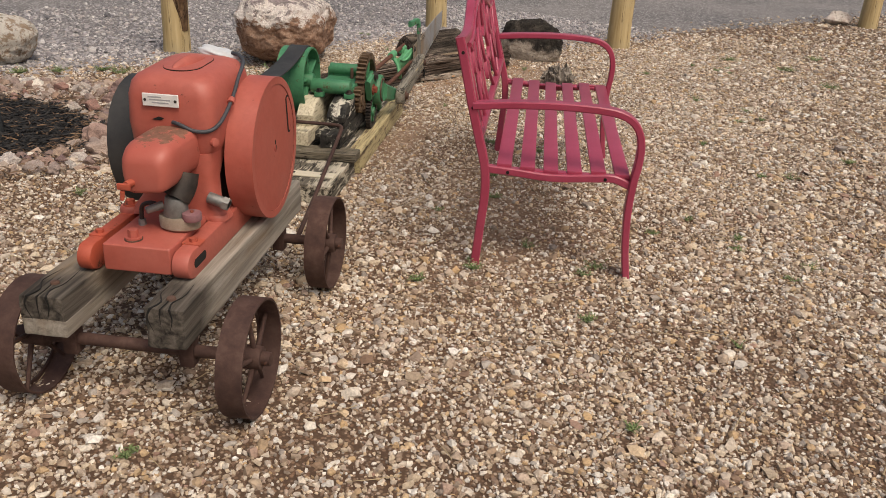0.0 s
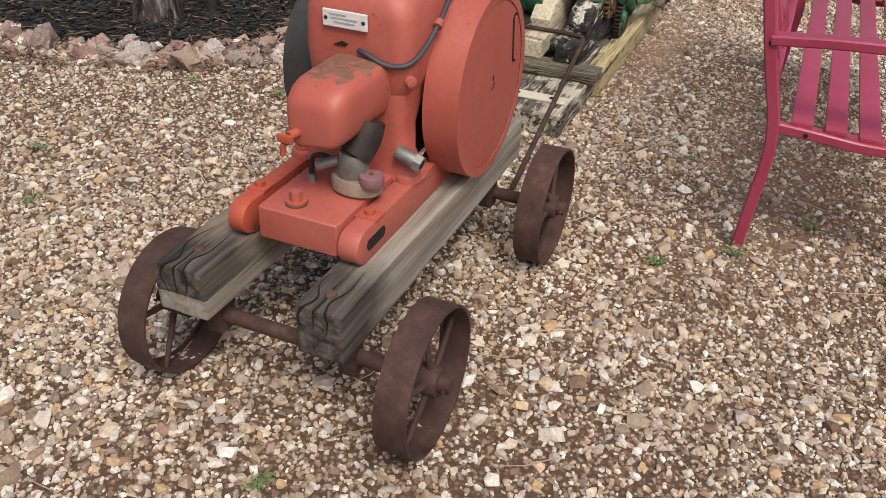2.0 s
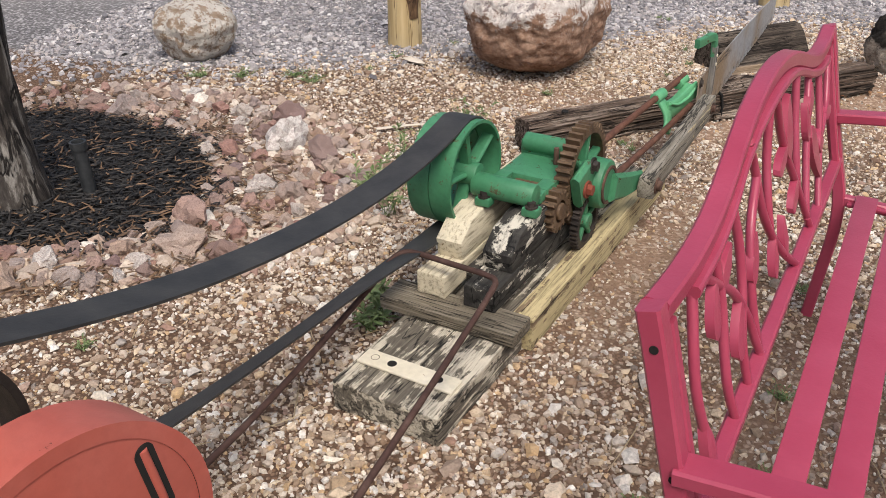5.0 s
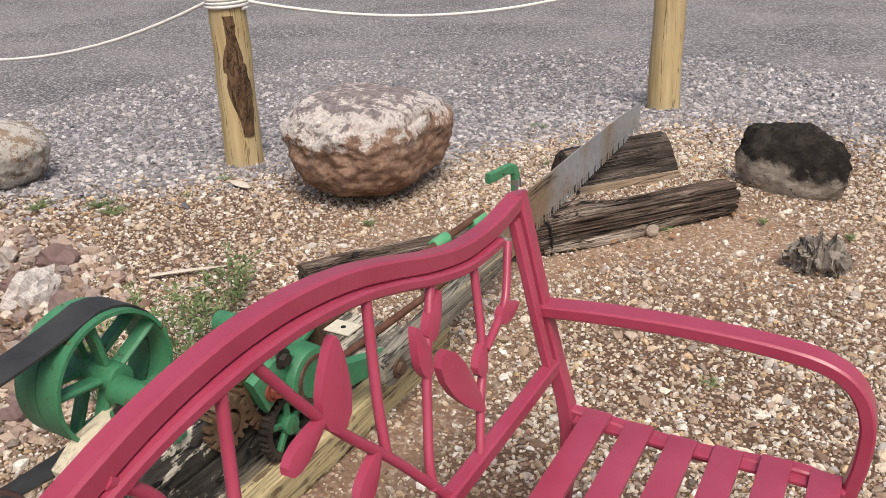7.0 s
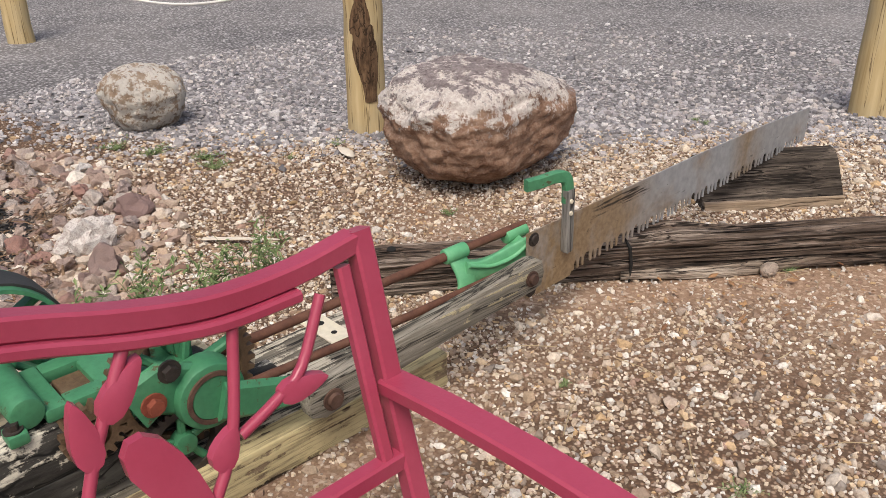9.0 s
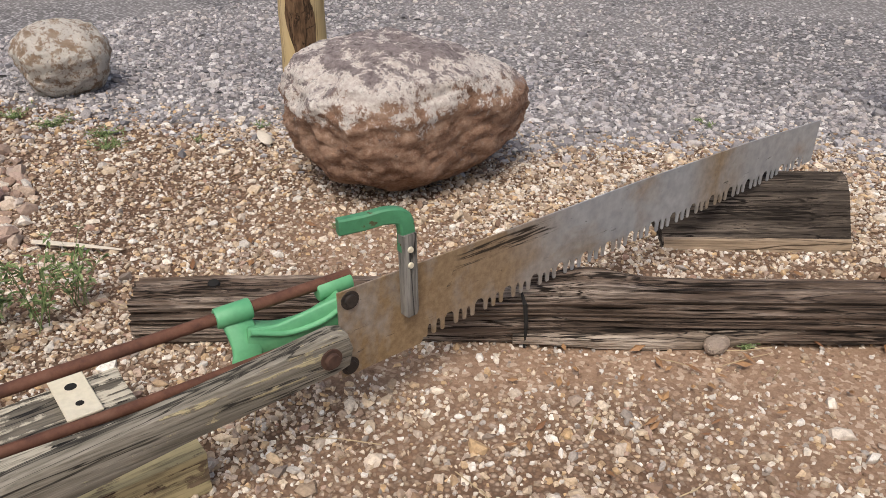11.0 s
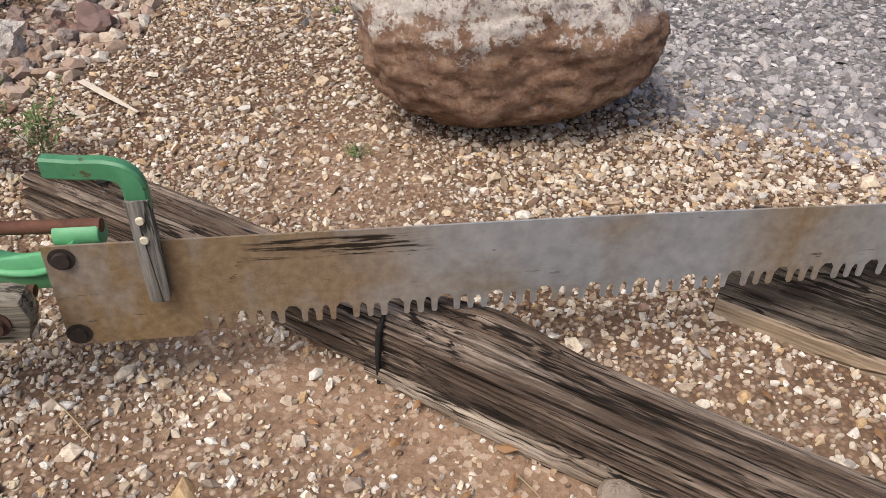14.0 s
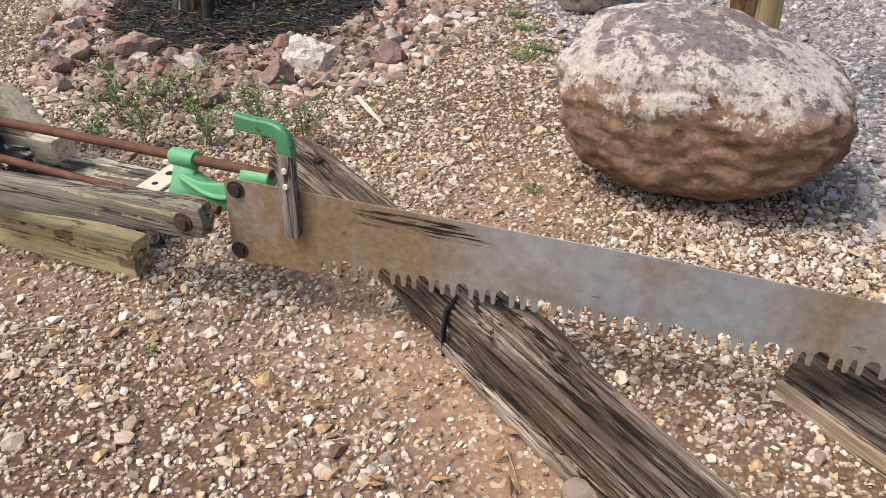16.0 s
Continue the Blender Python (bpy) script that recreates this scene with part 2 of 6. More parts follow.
M_BROWNIRON = rusty("brown_bolt_iron", (0.045, 0.025, 0.02), (0.12, 0.065, 0.045), (0.19, 0.12, 0.09))
M_REDBOLT = rusty("rust_red_nut", (0.16, 0.035, 0.02), (0.30, 0.08, 0.045), (0.36, 0.14, 0.09))
M_GALV = rusty("grey_cast_metal", (0.14, 0.14, 0.13), (0.26, 0.26, 0.25), (0.36, 0.36, 0.34), 0.5, 0.5)
M_BOWL = rusty("stained_carburettor_bowl", (0.22, 0.17, 0.12), (0.38, 0.32, 0.25), (0.48, 0.43, 0.36), 0.55, 0.2)
M_CAP = rusty("dull_purple_cap", (0.16, 0.07, 0.08), (0.30, 0.15, 0.16), (0.38, 0.22, 0.22), 0.6, 0.2)
M_TEETH = rusty("greasy_gear_teeth", (0.06, 0.035, 0.02), (0.15, 0.095, 0.055), (0.25, 0.18, 0.11), 0.6, 0.3)
M_BEAM = beam_material("grey_beam_wood", 0.0)
M_BEAMLEFT = beam_material("half_blackened_beam_wood", 0.262)
M_PLANK = weathered("white_peeling_plank", (0.012, 0.011, 0.01), (0.16, 0.14, 0.11), (0.28, 0.25, 0.2), 1, 0.36, 3, 55, (0.66, 0.60, 0.48), 0.5)
M_PLANKEDGE = weathered("cream_peeling_timber", (0.04, 0.03, 0.02), (0.26, 0.19, 0.12), (0.40, 0.31, 0.20), 1, 0.34, 2, 45, (0.62, 0.52, 0.29), 0.44)
M_CROSS = weathered("grey_cross_board_wood", (0.02, 0.018, 0.014), (0.20, 0.17, 0.125), (0.34, 0.30, 0.23), 0, 0.36)
M_BLOCK = weathered("cream_block_paint", (0.05, 0.04, 0.03), (0.38, 0.29, 0.17), (0.50, 0.40, 0.25), 1, 0.30, 3, 30, (0.70, 0.63, 0.47), 0.35)
M_BLOCKDARK = weathered("black_white_peeling_block", (0.006, 0.006, 0.006), (0.035, 0.033, 0.03), (0.09, 0.085, 0.075), 1, 0.34, 4, 22, (0.66, 0.62, 0.52), 0.525)
M_ARM = weathered("grey_yellow_pitman_wood", (0.03, 0.027, 0.022), (0.20, 0.18, 0.14), (0.33, 0.30, 0.25), 1, 0.34, 2, 60, (0.58, 0.50, 0.31), 0.575)
M_SLAT = weathered("grey_handle_wood", (0.03, 0.028, 0.025), (0.17, 0.16, 0.145), (0.29, 0.275, 0.25), 2, 0.34, 3, 80)
M_LOG = silvered("weathered_log_wood", (0.045, 0.032, 0.024), (0.155, 0.112, 0.086), (0.40, 0.33, 0.275))
M_SPLINTER = silvered("pale_splintered_wood", (0.14, 0.105, 0.08), (0.34, 0.27, 0.21), (0.58, 0.50, 0.42))
M_LOGC = silvered("dark_log_wood", (0.025, 0.02, 0.017), (0.075, 0.06, 0.048), (0.22, 0.18, 0.145))
M_LOGCUT = weathered("pale_sawn_wood", (0.11, 0.08, 0.055), (0.36, 0.27, 0.185), (0.48, 0.375, 0.27), 1, 0.30, 2, 50)
M_POST = post_material()
M_BARK = weathered("post_bark", (0.03, 0.018, 0.01), (0.13, 0.075, 0.04), (0.22, 0.14, 0.08), 2, 0.40, 9, 40)
M_TRUNK = weathered("juniper_bark", (0.012, 0.01, 0.009), (0.07, 0.06, 0.052), (0.32, 0.30, 0.27), 2, 0.47, 3, 22, None, 0.5, 1.5)
M_DRIFT = weathered("grey_stump_wood", (0.04, 0.034, 0.028), (0.22, 0.19, 0.16), (0.40, 0.35, 0.30), 2, 0.40, 6, 40, None, 0.5, 1.4)
M_ROPE = painted("white_rope", (0.72, 0.70, 0.66), (0.78, 0.76, 0.72), (0.5, 0.47, 0.42), 0.8, 0.8)
M_WIRE = painted("grey_rubber_cable", (0.035, 0.038, 0.046), (0.06, 0.065, 0.075), (0.03, 0.03, 0.03), 0.75, 0.55)
M_RAG = painted("pale_blue_rag", (0.50, 0.53, 0.57), (0.66, 0.67, 0.68), (0.40, 0.43, 0.47), 0.8, 0.95)
M_WHITEPLATE = painted("cream_metal_strip", (0.66, 0.60, 0.46), (0.74, 0.69, 0.56), (0.25, 0.17, 0.10), 0.70, 0.55)
M_SIGN = painted("white_name_plate", (0.72, 0.71, 0.69), (0.78, 0.77, 0.75), (0.5, 0.48, 0.46), 0.78, 0.4)
M_SIGNINK = Mat("plate_ink").done((0.36, 0.36, 0.37), 0.6)
M_HOLE = Mat("dark_bore").done((0.008, 0.007, 0.006), 0.95)
M_PIPE = rusty("black_pipe", (0.02, 0.022, 0.024), (0.04, 0.043, 0.045), (0.07, 0.07, 0.07), 0.55, 0.2)


def belt_material():
    k = Mat("black_rubber_belt")
    col = k.ramp(k.noise(12, 6, 0.65), [(0.35, (0.022, 0.022, 0.023)), (0.65, (0.045, 0.044, 0.042)), (0.85, (0.10, 0.09, 0.075))])
    return k.done(col, 0.62, 0.0, k.bump(k.noise(180, 3), 0.25, 0.002))


def blade_material():
    """Grey saw steel with rust stains along the length and dark grease."""
    k = Mat("stained_saw_steel")
    col = k.ramp(k.noise(30, 6, 0.6), [(0.3, (0.29, 0.30, 0.315)), (0.7, (0.43, 0.44, 0.455))])
    stain = k.ramp(k.noise(1.0, 5, 0.55, k.stretch((3, 4.5, 7)), 0.4), [(0.54, 0.0), (0.72, 0.6)])
    sep = k.t.nodes.new("ShaderNodeSeparateXYZ")
    k.link(k.co, sep.inputs[0])
    heel = k.ramp(k.n("ShaderNodeMapRange", Value=sep.outputs[1], From_Min=0.0, From_Max=1.5).outputs[0], [(0.0, 1.0), (0.30, 0.85), (0.46, 0.0), (0.76, 0.0), (0.85, 0.9), (0.95, 0.1)])
    heel = k.mix(1.0, heel, k.ramp(k.noise(1.0, 6, 0.65, k.stretch((4, 8, 5))), [(0.30, 0.35), (0.52, 1.0)]), "MULTIPLY")
    rust = k.ramp(k.noise(60, 6, 0.7), [(0.3, (0.19, 0.12, 0.055)), (0.7, (0.36, 0.255, 0.14))])
    col = k.mix(k.mix(1.0, stain, heel, "SCREEN"), col, rust)
    smear = k.ramp(k.noise(1.0, 7, 0.7, k.stretch((20, 9, 45)), 1.0), [(0.645, 0.0), (0.68, 0.85)])
    col = k.mix(smear, col, (0.03, 0.025, 0.02))
    streak = k.ramp(k.noise(1.0, 6, 0.65, k.stretch((20, 7, 130)), 0.4), [(0.50, 0.0), (0.56, 1.0)])
    zone_z = k.ramp(k.n("ShaderNodeMapRange", Value=sep.outputs[2], From_Min=0.0, From_Max=0.4).outputs[0], [(0.735, 0.0), (0.75, 1.0), (0.84, 1.0), (0.85, 0.0)])
    zone_y = k.ramp(k.n("ShaderNodeMapRange", Value=sep.outputs[1], From_Min=0.0, From_Max=1.5).outputs[0], [(0.20, 0.0), (0.22, 1.0), (0.39, 1.0), (0.42, 0.0)])
    streak = k.mix(1.0, streak, k.mix(1.0, zone_z, zone_y, "MULTIPLY"), "MULTIPLY")
    col = k.mix(streak, col, (0.025, 0.018, 0.012))
    return k.done(col, 0.48, 0.3, k.bump(k.noise(200, 4), 0.1, 0.001))


M_BELT = belt_material()
M_BLADE = blade_material()


def leaf_material(name, a, b):
    k = Mat(name)
    rnd = k.t.nodes.new("ShaderNodeNewGeometry").outputs["Random Per Island"]
    return k.done(k.ramp(rnd, [(0.0, a), (1.0, b)]), 0.7)


M_WEED = leaf_material("grey_green_weed", (0.08, 0.13, 0.035), (0.22, 0.28, 0.12))
M_STRAW = leaf_material("dry_straw", (0.30, 0.22, 0.12), (0.45, 0.36, 0.22))
M_DRYLEAF = leaf_material("dry_brown_leaf", (0.16, 0.07, 0.03), (0.38, 0.22, 0.10))
M_CHIP = leaf_material("dark_wood_chip", (0.004, 0.004, 0.004), (0.020, 0.017, 0.015))
M_CHIPPALE = leaf_material("brown_wood_chip", (0.07, 0.04, 0.022), (0.20, 0.12, 0.065))
M_TAN = stone_stuff("tan_gravel", [(0.16, 0.095, 0.06), (0.66, 0.55, 0.41), (0.28, 0.185, 0.12), (0.84, 0.77, 0.66), (0.20, 0.125, 0.085), (0.48, 0.385, 0.295), (0.90, 0.86, 0.79), (0.24, 0.20, 0.17), (0.58, 0.40, 0.22), (0.76, 0.67, 0.55), (0.33, 0.205, 0.155)])
M_GREY = stone_stuff("grey_road_gravel", [(0.13, 0.125, 0.135), (0.46, 0.44, 0.45), (0.22, 0.21, 0.22), (0.72, 0.69, 0.68), (0.30, 0.275, 0.28), (0.17, 0.165, 0.175), (0.55, 0.50, 0.47), (0.36, 0.335, 0.35)])


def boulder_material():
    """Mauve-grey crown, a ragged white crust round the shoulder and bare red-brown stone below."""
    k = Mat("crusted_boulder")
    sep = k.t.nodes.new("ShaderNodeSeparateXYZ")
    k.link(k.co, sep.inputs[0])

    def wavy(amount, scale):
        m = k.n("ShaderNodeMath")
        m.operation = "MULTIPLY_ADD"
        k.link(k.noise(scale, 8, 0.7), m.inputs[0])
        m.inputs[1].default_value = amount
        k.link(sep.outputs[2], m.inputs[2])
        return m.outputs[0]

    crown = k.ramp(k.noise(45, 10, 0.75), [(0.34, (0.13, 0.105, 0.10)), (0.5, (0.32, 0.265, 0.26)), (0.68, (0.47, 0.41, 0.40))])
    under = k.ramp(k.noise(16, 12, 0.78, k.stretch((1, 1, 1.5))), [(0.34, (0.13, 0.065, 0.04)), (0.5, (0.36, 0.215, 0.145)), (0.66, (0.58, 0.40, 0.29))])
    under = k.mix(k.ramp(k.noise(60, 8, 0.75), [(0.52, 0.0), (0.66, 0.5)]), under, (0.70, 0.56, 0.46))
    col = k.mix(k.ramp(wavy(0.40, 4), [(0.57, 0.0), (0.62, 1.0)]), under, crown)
    shoulder = k.ramp(wavy(0.36, 5), [(0.47, 0.37), (0.545, 0.52), (0.61, 0.54), (0.66, 0.47), (0.70, 0.44)])
    flake = k.n("ShaderNodeMath")
    flake.operation = "ADD"
    k.link(k.noise(15, 14, 0.80), flake.inputs[0])
    k.link(shoulder, flake.inputs[1])
    crust = k.ramp(flake.outputs[0], [(0.975, 0.0), (1.0, 1.0)])
    white = k.ramp(k.noise(70, 6, 0.7), [(0.35, (0.62, 0.52, 0.47)), (0.6, (0.92, 0.86, 0.80))])
    col = k.mix(crust, col, white)
    pit = k.ramp(k.noise(30, 12, 0.85), [(0.585, 0.0), (0.61, 0.95)])
    col = k.mix(pit, col, (0.07, 0.045, 0.04))
    blot = k.ramp(k.noise(7, 10, 0.8), [(0.60, 0.0), (0.64, 0.8)])
    col = k.mix(blot, col, (0.15, 0.105, 0.095))
    nb = k.bump(k.noise(22, 12, 0.78), 1.0, 0.03)
    nb = k.bump(crust, 0.4, 0.004, nb)
    nb = k.bump(k.noise(160, 5, 0.7), 0.6, 0.004, nb)
    return k.done(col, 0.92, 0.0, nb, 0.2)


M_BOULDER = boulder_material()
M_PEBBLE = rocky("grey_beige_stone", (0.72, 0.60, 0.50), (0.62, 0.50, 0.41), (0.46, 0.36, 0.29), None, 3.0)
M_ROCKD = rocky("pale_spotted_rock", (0.70, 0.58, 0.46), (0.50, 0.36, 0.25), (0.24, 0.16, 0.11), (0.92, 0.86, 0.78), 6.0)
M_ROCKB = rocky("black_capped_rock", (0.16, 0.135, 0.11), (0.05, 0.044, 0.039), (0.022, 0.02, 0.019), None, 5.0, (0.27, 0.30, (0.36, 0.285, 0.225), (0.68, 0.60, 0.51)))


def edging_material(name, a, b):
    k = Mat(name)
    rnd = k.t.nodes.new("ShaderNodeObjectInfo").outputs["Random"]
    col = k.ramp(rnd, [(0.0, a), (0.15, b), (0.3, (0.52, 0.43, 0.36)), (0.45, (0.28, 0.195, 0.175)), (0.6, (0.60, 0.54, 0.48)), (0.72, (0.24, 0.165, 0.165)), (0.85, (0.42, 0.29, 0.21)), (1.0, (0.74, 0.70, 0.66))])
    col = k.mix(k.ramp(k.noise(9, 10, 0.75), [(0.48, 0.0), (0.60, 0.6)]), col, (0.30, 0.20, 0.17))
    col = k.mix(k.ramp(k.noise(30, 8, 0.75), [(0.52, 0.0), (0.62, 0.75)]), col, (0.09, 0.055, 0.04))
    return k.done(col, 0.9, 0.0, k.bump(k.noise(60, 8, 0.7), 0.7, 0.008), 0.25)


M_EDGING = edging_material("pink_edging_stone", (0.36, 0.20, 0.165), (0.43, 0.27, 0.225))


def ground_material():
    k = Mat("gravelly_earth")
    road = k.t.nodes.new("ShaderNodeAttribute")
    road.attribute_name = "road"
    mulch = k.t.nodes.new("ShaderNodeAttribute")
    mulch.attribute_name = "mulch"
    bare = k.t.nodes.new("ShaderNodeAttribute")
    bare.attribute_name = "bare"
    vor = k.n("ShaderNodeTexVoronoi", Vector=k.co, Scale=85.0)
    vor.feature = "F1"
    cellc = k.t.nodes.new("ShaderNodeSeparateColor")
    k.link(vor.outputs["Color"], cellc.inputs[0])
    fine = k.ramp(cellc.outputs[0], [(0.0, (0.09, 0.052, 0.032)), (0.35, (0.28, 0.19, 0.13)), (0.6, (0.14, 0.085, 0.053)), (0.8, (0.44, 0.335, 0.245)), (1.0, (0.70, 0.61, 0.50))])
    soil = k.ramp(k.noise(70, 6, 0.7), [(0.3, (0.105, 0.056, 0.034)), (0.7, (0.30, 0.18, 0.115))])
    tan = k.mix(k.ramp(k.noise(3.0, 5, 0.6), [(0.4, 0.15), (0.65, 0.65)]), fine, soil)
    tan = k.mix(k.ramp(vor.outputs["Distance"], [(0.3, 0.0), (0.55, 0.9)]), tan, (0.09, 0.056, 0.038))
    tan = k.mix(bare.outputs["Fac"], tan, k.mix(0.4, k.mix(0.6, soil, k.ramp(k.noise(120, 4, 0.7), [(0.35, (0.30, 0.195, 0.13)), (0.65, (0.56, 0.40, 0.29))])), fine))
    vg = k.n("ShaderNodeTexVoronoi", Vector=k.co, Scale=48.0)
    cg = k.t.nodes.new("ShaderNodeSeparateColor")
    k.link(vg.outputs["Color"], cg.inputs[0])
    grey = k.ramp(cg.outputs[0], [(0.0, (0.12, 0.115, 0.12)), (0.5, (0.25, 0.24, 0.245)), (1.0, (0.50, 0.48, 0.475))])
    grey = k.mix(k.ramp(vg.outputs["Distance"], [(0.35, 0.0), (0.6, 0.8)]), grey, (0.07, 0.066, 0.066))
    grey = k.mix(k.ramp(k.noise(0.7, 4), [(0.35, 0.0), (0.7, 0.4)]), grey, (0.36, 0.335, 0.32))
    edge = k.mix(0.4, road.outputs["Fac"], k.noise(3, 6, 0.7))
    col = k.mix(k.ramp(edge, [(0.46, 0.0), (0.54, 1.0)]), tan, grey)
    dark = k.ramp(k.noise(45, 6, 0.7), [(0.3, (0.008, 0.008, 0.008)), (0.7, (0.03, 0.026, 0.023))])
    mo = k.mix(0.3, mulch.outputs["Fac"], k.noise(9, 5, 0.7))
    col = k.mix(k.ramp(mo, [(0.45, 0.0), (0.52, 1.0)]), col, dark)
    nb = k.bump(vor.outputs["Distance"], -1.0, 0.02)
    nb = k.bump(vg.outputs["Distance"], -0.8, 0.02, nb)
    nb = k.bump(k.noise(160, 4, 0.7), 0.5, 0.006, nb)
    return k.done(col, 0.95, 0.0, nb, 0.15)


M_GROUND = ground_material()

# ---- mesh helpers ----
ORIGIN = {}


def thing(name, at, label, category, group=""):
    ob = new(name)
    ob.location = at
    ob.empty_display_size = 0.1
    ORIGIN[ob] = Vector(at)
    return tagged(ob, label, category, group)


def part(name, bm, material, parent, label="", smooth=None):
    """One mesh under a thing or a part; bm is in world metres."""
    at = ORIGIN[parent]
    bmesh.ops.translate(bm, verts=bm.verts, vec=-at)
    bmesh.ops.recalc_face_normals(bm, faces=bm.faces)
    me = bpy.data.meshes.new(name)
    bm.to_mesh(me)
    bm.free()
    me.materials.append(material)
    if smooth is not None:
        me.set_sharp_from_angle(angle=radians(smooth))
        me.shade_smooth() if smooth >= 180 else None
        for p in me.polygons:
            p.use_smooth = True
    ob = new(name, me)
    ob.parent = parent
    ORIGIN[ob] = at
    if label:
        tagged(ob, label)
    return ob


def single(name, bm, material, label, category, group="", at=None, smooth=None, kind=""):
    """A thing that is one mesh."""
    at = Vector(at) if at else Vector((0, 0, 0))
    bmesh.ops.translate(bm, verts=bm.verts, vec=-at)
    bmesh.ops.recalc_face_normals(bm, faces=bm.faces)
    me = bpy.data.meshes.new(name)
    bm.to_mesh(me)
    bm.free()
    me.materials.append(material)
    if smooth is not None:
        me.set_sharp_from_angle(angle=radians(smooth))
        for p in me.polygons:
            p.use_smooth = True
    ob = new(name, me)
    ob.location = at
    return tagged(ob, label, category, group, kind)


def box(x0, x1, y0, y1, z0, z1, bevel=0.004, seg=2, bm=None):
    bm = bm or bmesh.new()
    m = Matrix.Translation(((x0 + x1) / 2, (y0 + y1) / 2, (z0 + z1) / 2)) @ Matrix.Diagonal((x1 - x0, y1 - y0, z1 - z0, 1))
    r = bmesh.ops.create_cube(bm, size=1, matrix=m)
    if bevel:
        vs = set(r["verts"])
        bmesh.ops.bevel(bm, geom=[e for e in bm.edges if e.verts[0] in vs], offset=bevel, segments=seg, affect="EDGES", profile=0.6)
    return bm


def cyl(p0, p1, r0, r1=None, seg=24, bevel=0.0, bm=None):
    bm = bm or bmesh.new()
    p0, p1 = Vector(p0), Vector(p1)
    d = p1 - p0
    m = Matrix.Translation((p0 + p1) / 2) @ d.to_track_quat("Z", "Y").to_matrix().to_4x4()
    r = bmesh.ops.create_cone(bm, cap_ends=True, segments=seg, radius1=r0, radius2=r0 if r1 is None else r1, depth=d.length, matrix=m)
    if bevel:
        vs = set(r["verts"])
        es = [e for e in bm.edges if e.verts[0] in vs and e.verts[1] in vs and len(e.link_faces) == 2 and any(len(f.verts) > 4 for f in e.link_faces)]
        bmesh.ops.bevel(bm, geom=es, offset=bevel, segments=2, affect="EDGES", profile=0.5)
    return bm


def ring_x(x0, x1, y, z, r_out, r_in, seg=48, bm=None):
    """A ring round an axis along x."""
    bm = bm or bmesh.new()
    loops = []
    for x, r in ((x0, r_in), (x0, r_out), (x1, r_out), (x1, r_in)):
        loops.append([bm.verts.new((x, y + r * math.cos(2 * math.pi * i / seg), z + r * math.sin(2 * math.pi * i / seg))) for i in range(seg)])
    for a in range(4):
        for i in range(seg):
            b = (a + 1) % 4
            j = (i + 1) % seg
            bm.faces.new((loops[a][i], loops[a][j], loops[b][j], loops[b][i]))
    return bm


def smooth_line(pts, steps=6):
    """A Catmull-Rom line through points."""
    p = [Vector(q) for q in pts]
    p = [2 * p[0] - p[1]] + p + [2 * p[-1] - p[-2]]
    out = []
    for i in range(1, len(p) - 2):
        for s in range(steps):
            t = s / steps
            a, b, c, d = p[i - 1], p[i], p[i + 1], p[i + 2]
            out.append(0.5 * ((2 * b) + (c - a) * t + (2 * a - 5 * b + 4 * c - d) * t * t + (3 * b - a - 3 * c + d) * t ** 3))
    out.append(p[-2])
    return out


def sweep(pts, prof, side=None, bm=None, scale=None, closed=True):
    """Sweep a profile of (u, v) along points. u runs along `side` (a fixed direction), v across both."""
    bm = bm or bmesh.new()
    pts = [Vector(q) for q in pts]
    loops = []
    prev = None
    for i, p in enumerate(pts):
        d = (pts[min(i + 1, len(pts) - 1)] - pts[max(i - 1, 0)]).normalized()
        if side is not None:
            u = Vector(side)
            u = (u - d * u.dot(d)).normalized()
        else:
            ref = prev if prev is not None else (Vector((0, 0, 1)) if abs(d.z) < 0.9 else Vector((1, 0, 0)))
            u = (ref - d * ref.dot(d)).normalized()
            prev = u
        v = d.cross(u)
        k = scale[i] if scale else 1.0
        loops.append([bm.verts.new(p + u * a * k + v * b * k) for a, b in prof])
    n = len(prof)
    for a, b in zip(loops, loops[1:]):
        for i in range(n):
            j = (i + 1) % n
            bm.faces.new((a[i], a[j], b[j], b[i]))
    if closed:
        bm.faces.new(loops[0][::-1])
        bm.faces.new(loops[-1])
    return bm


def rect(w, h, c=0.003):
    """A rectangle profile with cut corners."""
    w, h = w / 2, h / 2
    return [(-w + c, -h), (w - c, -h), (w, -h + c), (w, h - c), (w - c, h), (-w + c, h), (-w, h - c), (-w, -h + c)]


def round_prof(r, n=10):
    return [(r * math.cos(2 * math.pi * i / n), r * math.sin(2 * math.pi * i / n)) for i in range(n)]


def slab(outline, axis, a, b, bevel=0.0, bm=None):
    """An outline of (p, q) drawn out along an axis from a to b; p, q are the other two axes in order."""
    bm = bm or bmesh.new()

    def place(p, q, s):
        c = [p, q]
        c.insert(axis, s)
        return c

    lo = [bm.verts.new(place(p, q, a)) for p, q in outline]
    hi = [bm.verts.new(place(p, q, b)) for p, q in outline]
    f = [bm.faces.new(lo), bm.faces.new(hi[::-1])]
    n = len(lo)
    for i in range(n):
        bm.faces.new((lo[i], lo[(i + 1) % n], hi[(i + 1) % n], hi[i]))
    if bevel:
        bmesh.ops.recalc_face_normals(bm, faces=bm.faces)
        bmesh.ops.bevel(bm, geom=list({e for g in f for e in g.edges}), offset=bevel, segments=2, affect="EDGES", profile=0.5)
    return bm


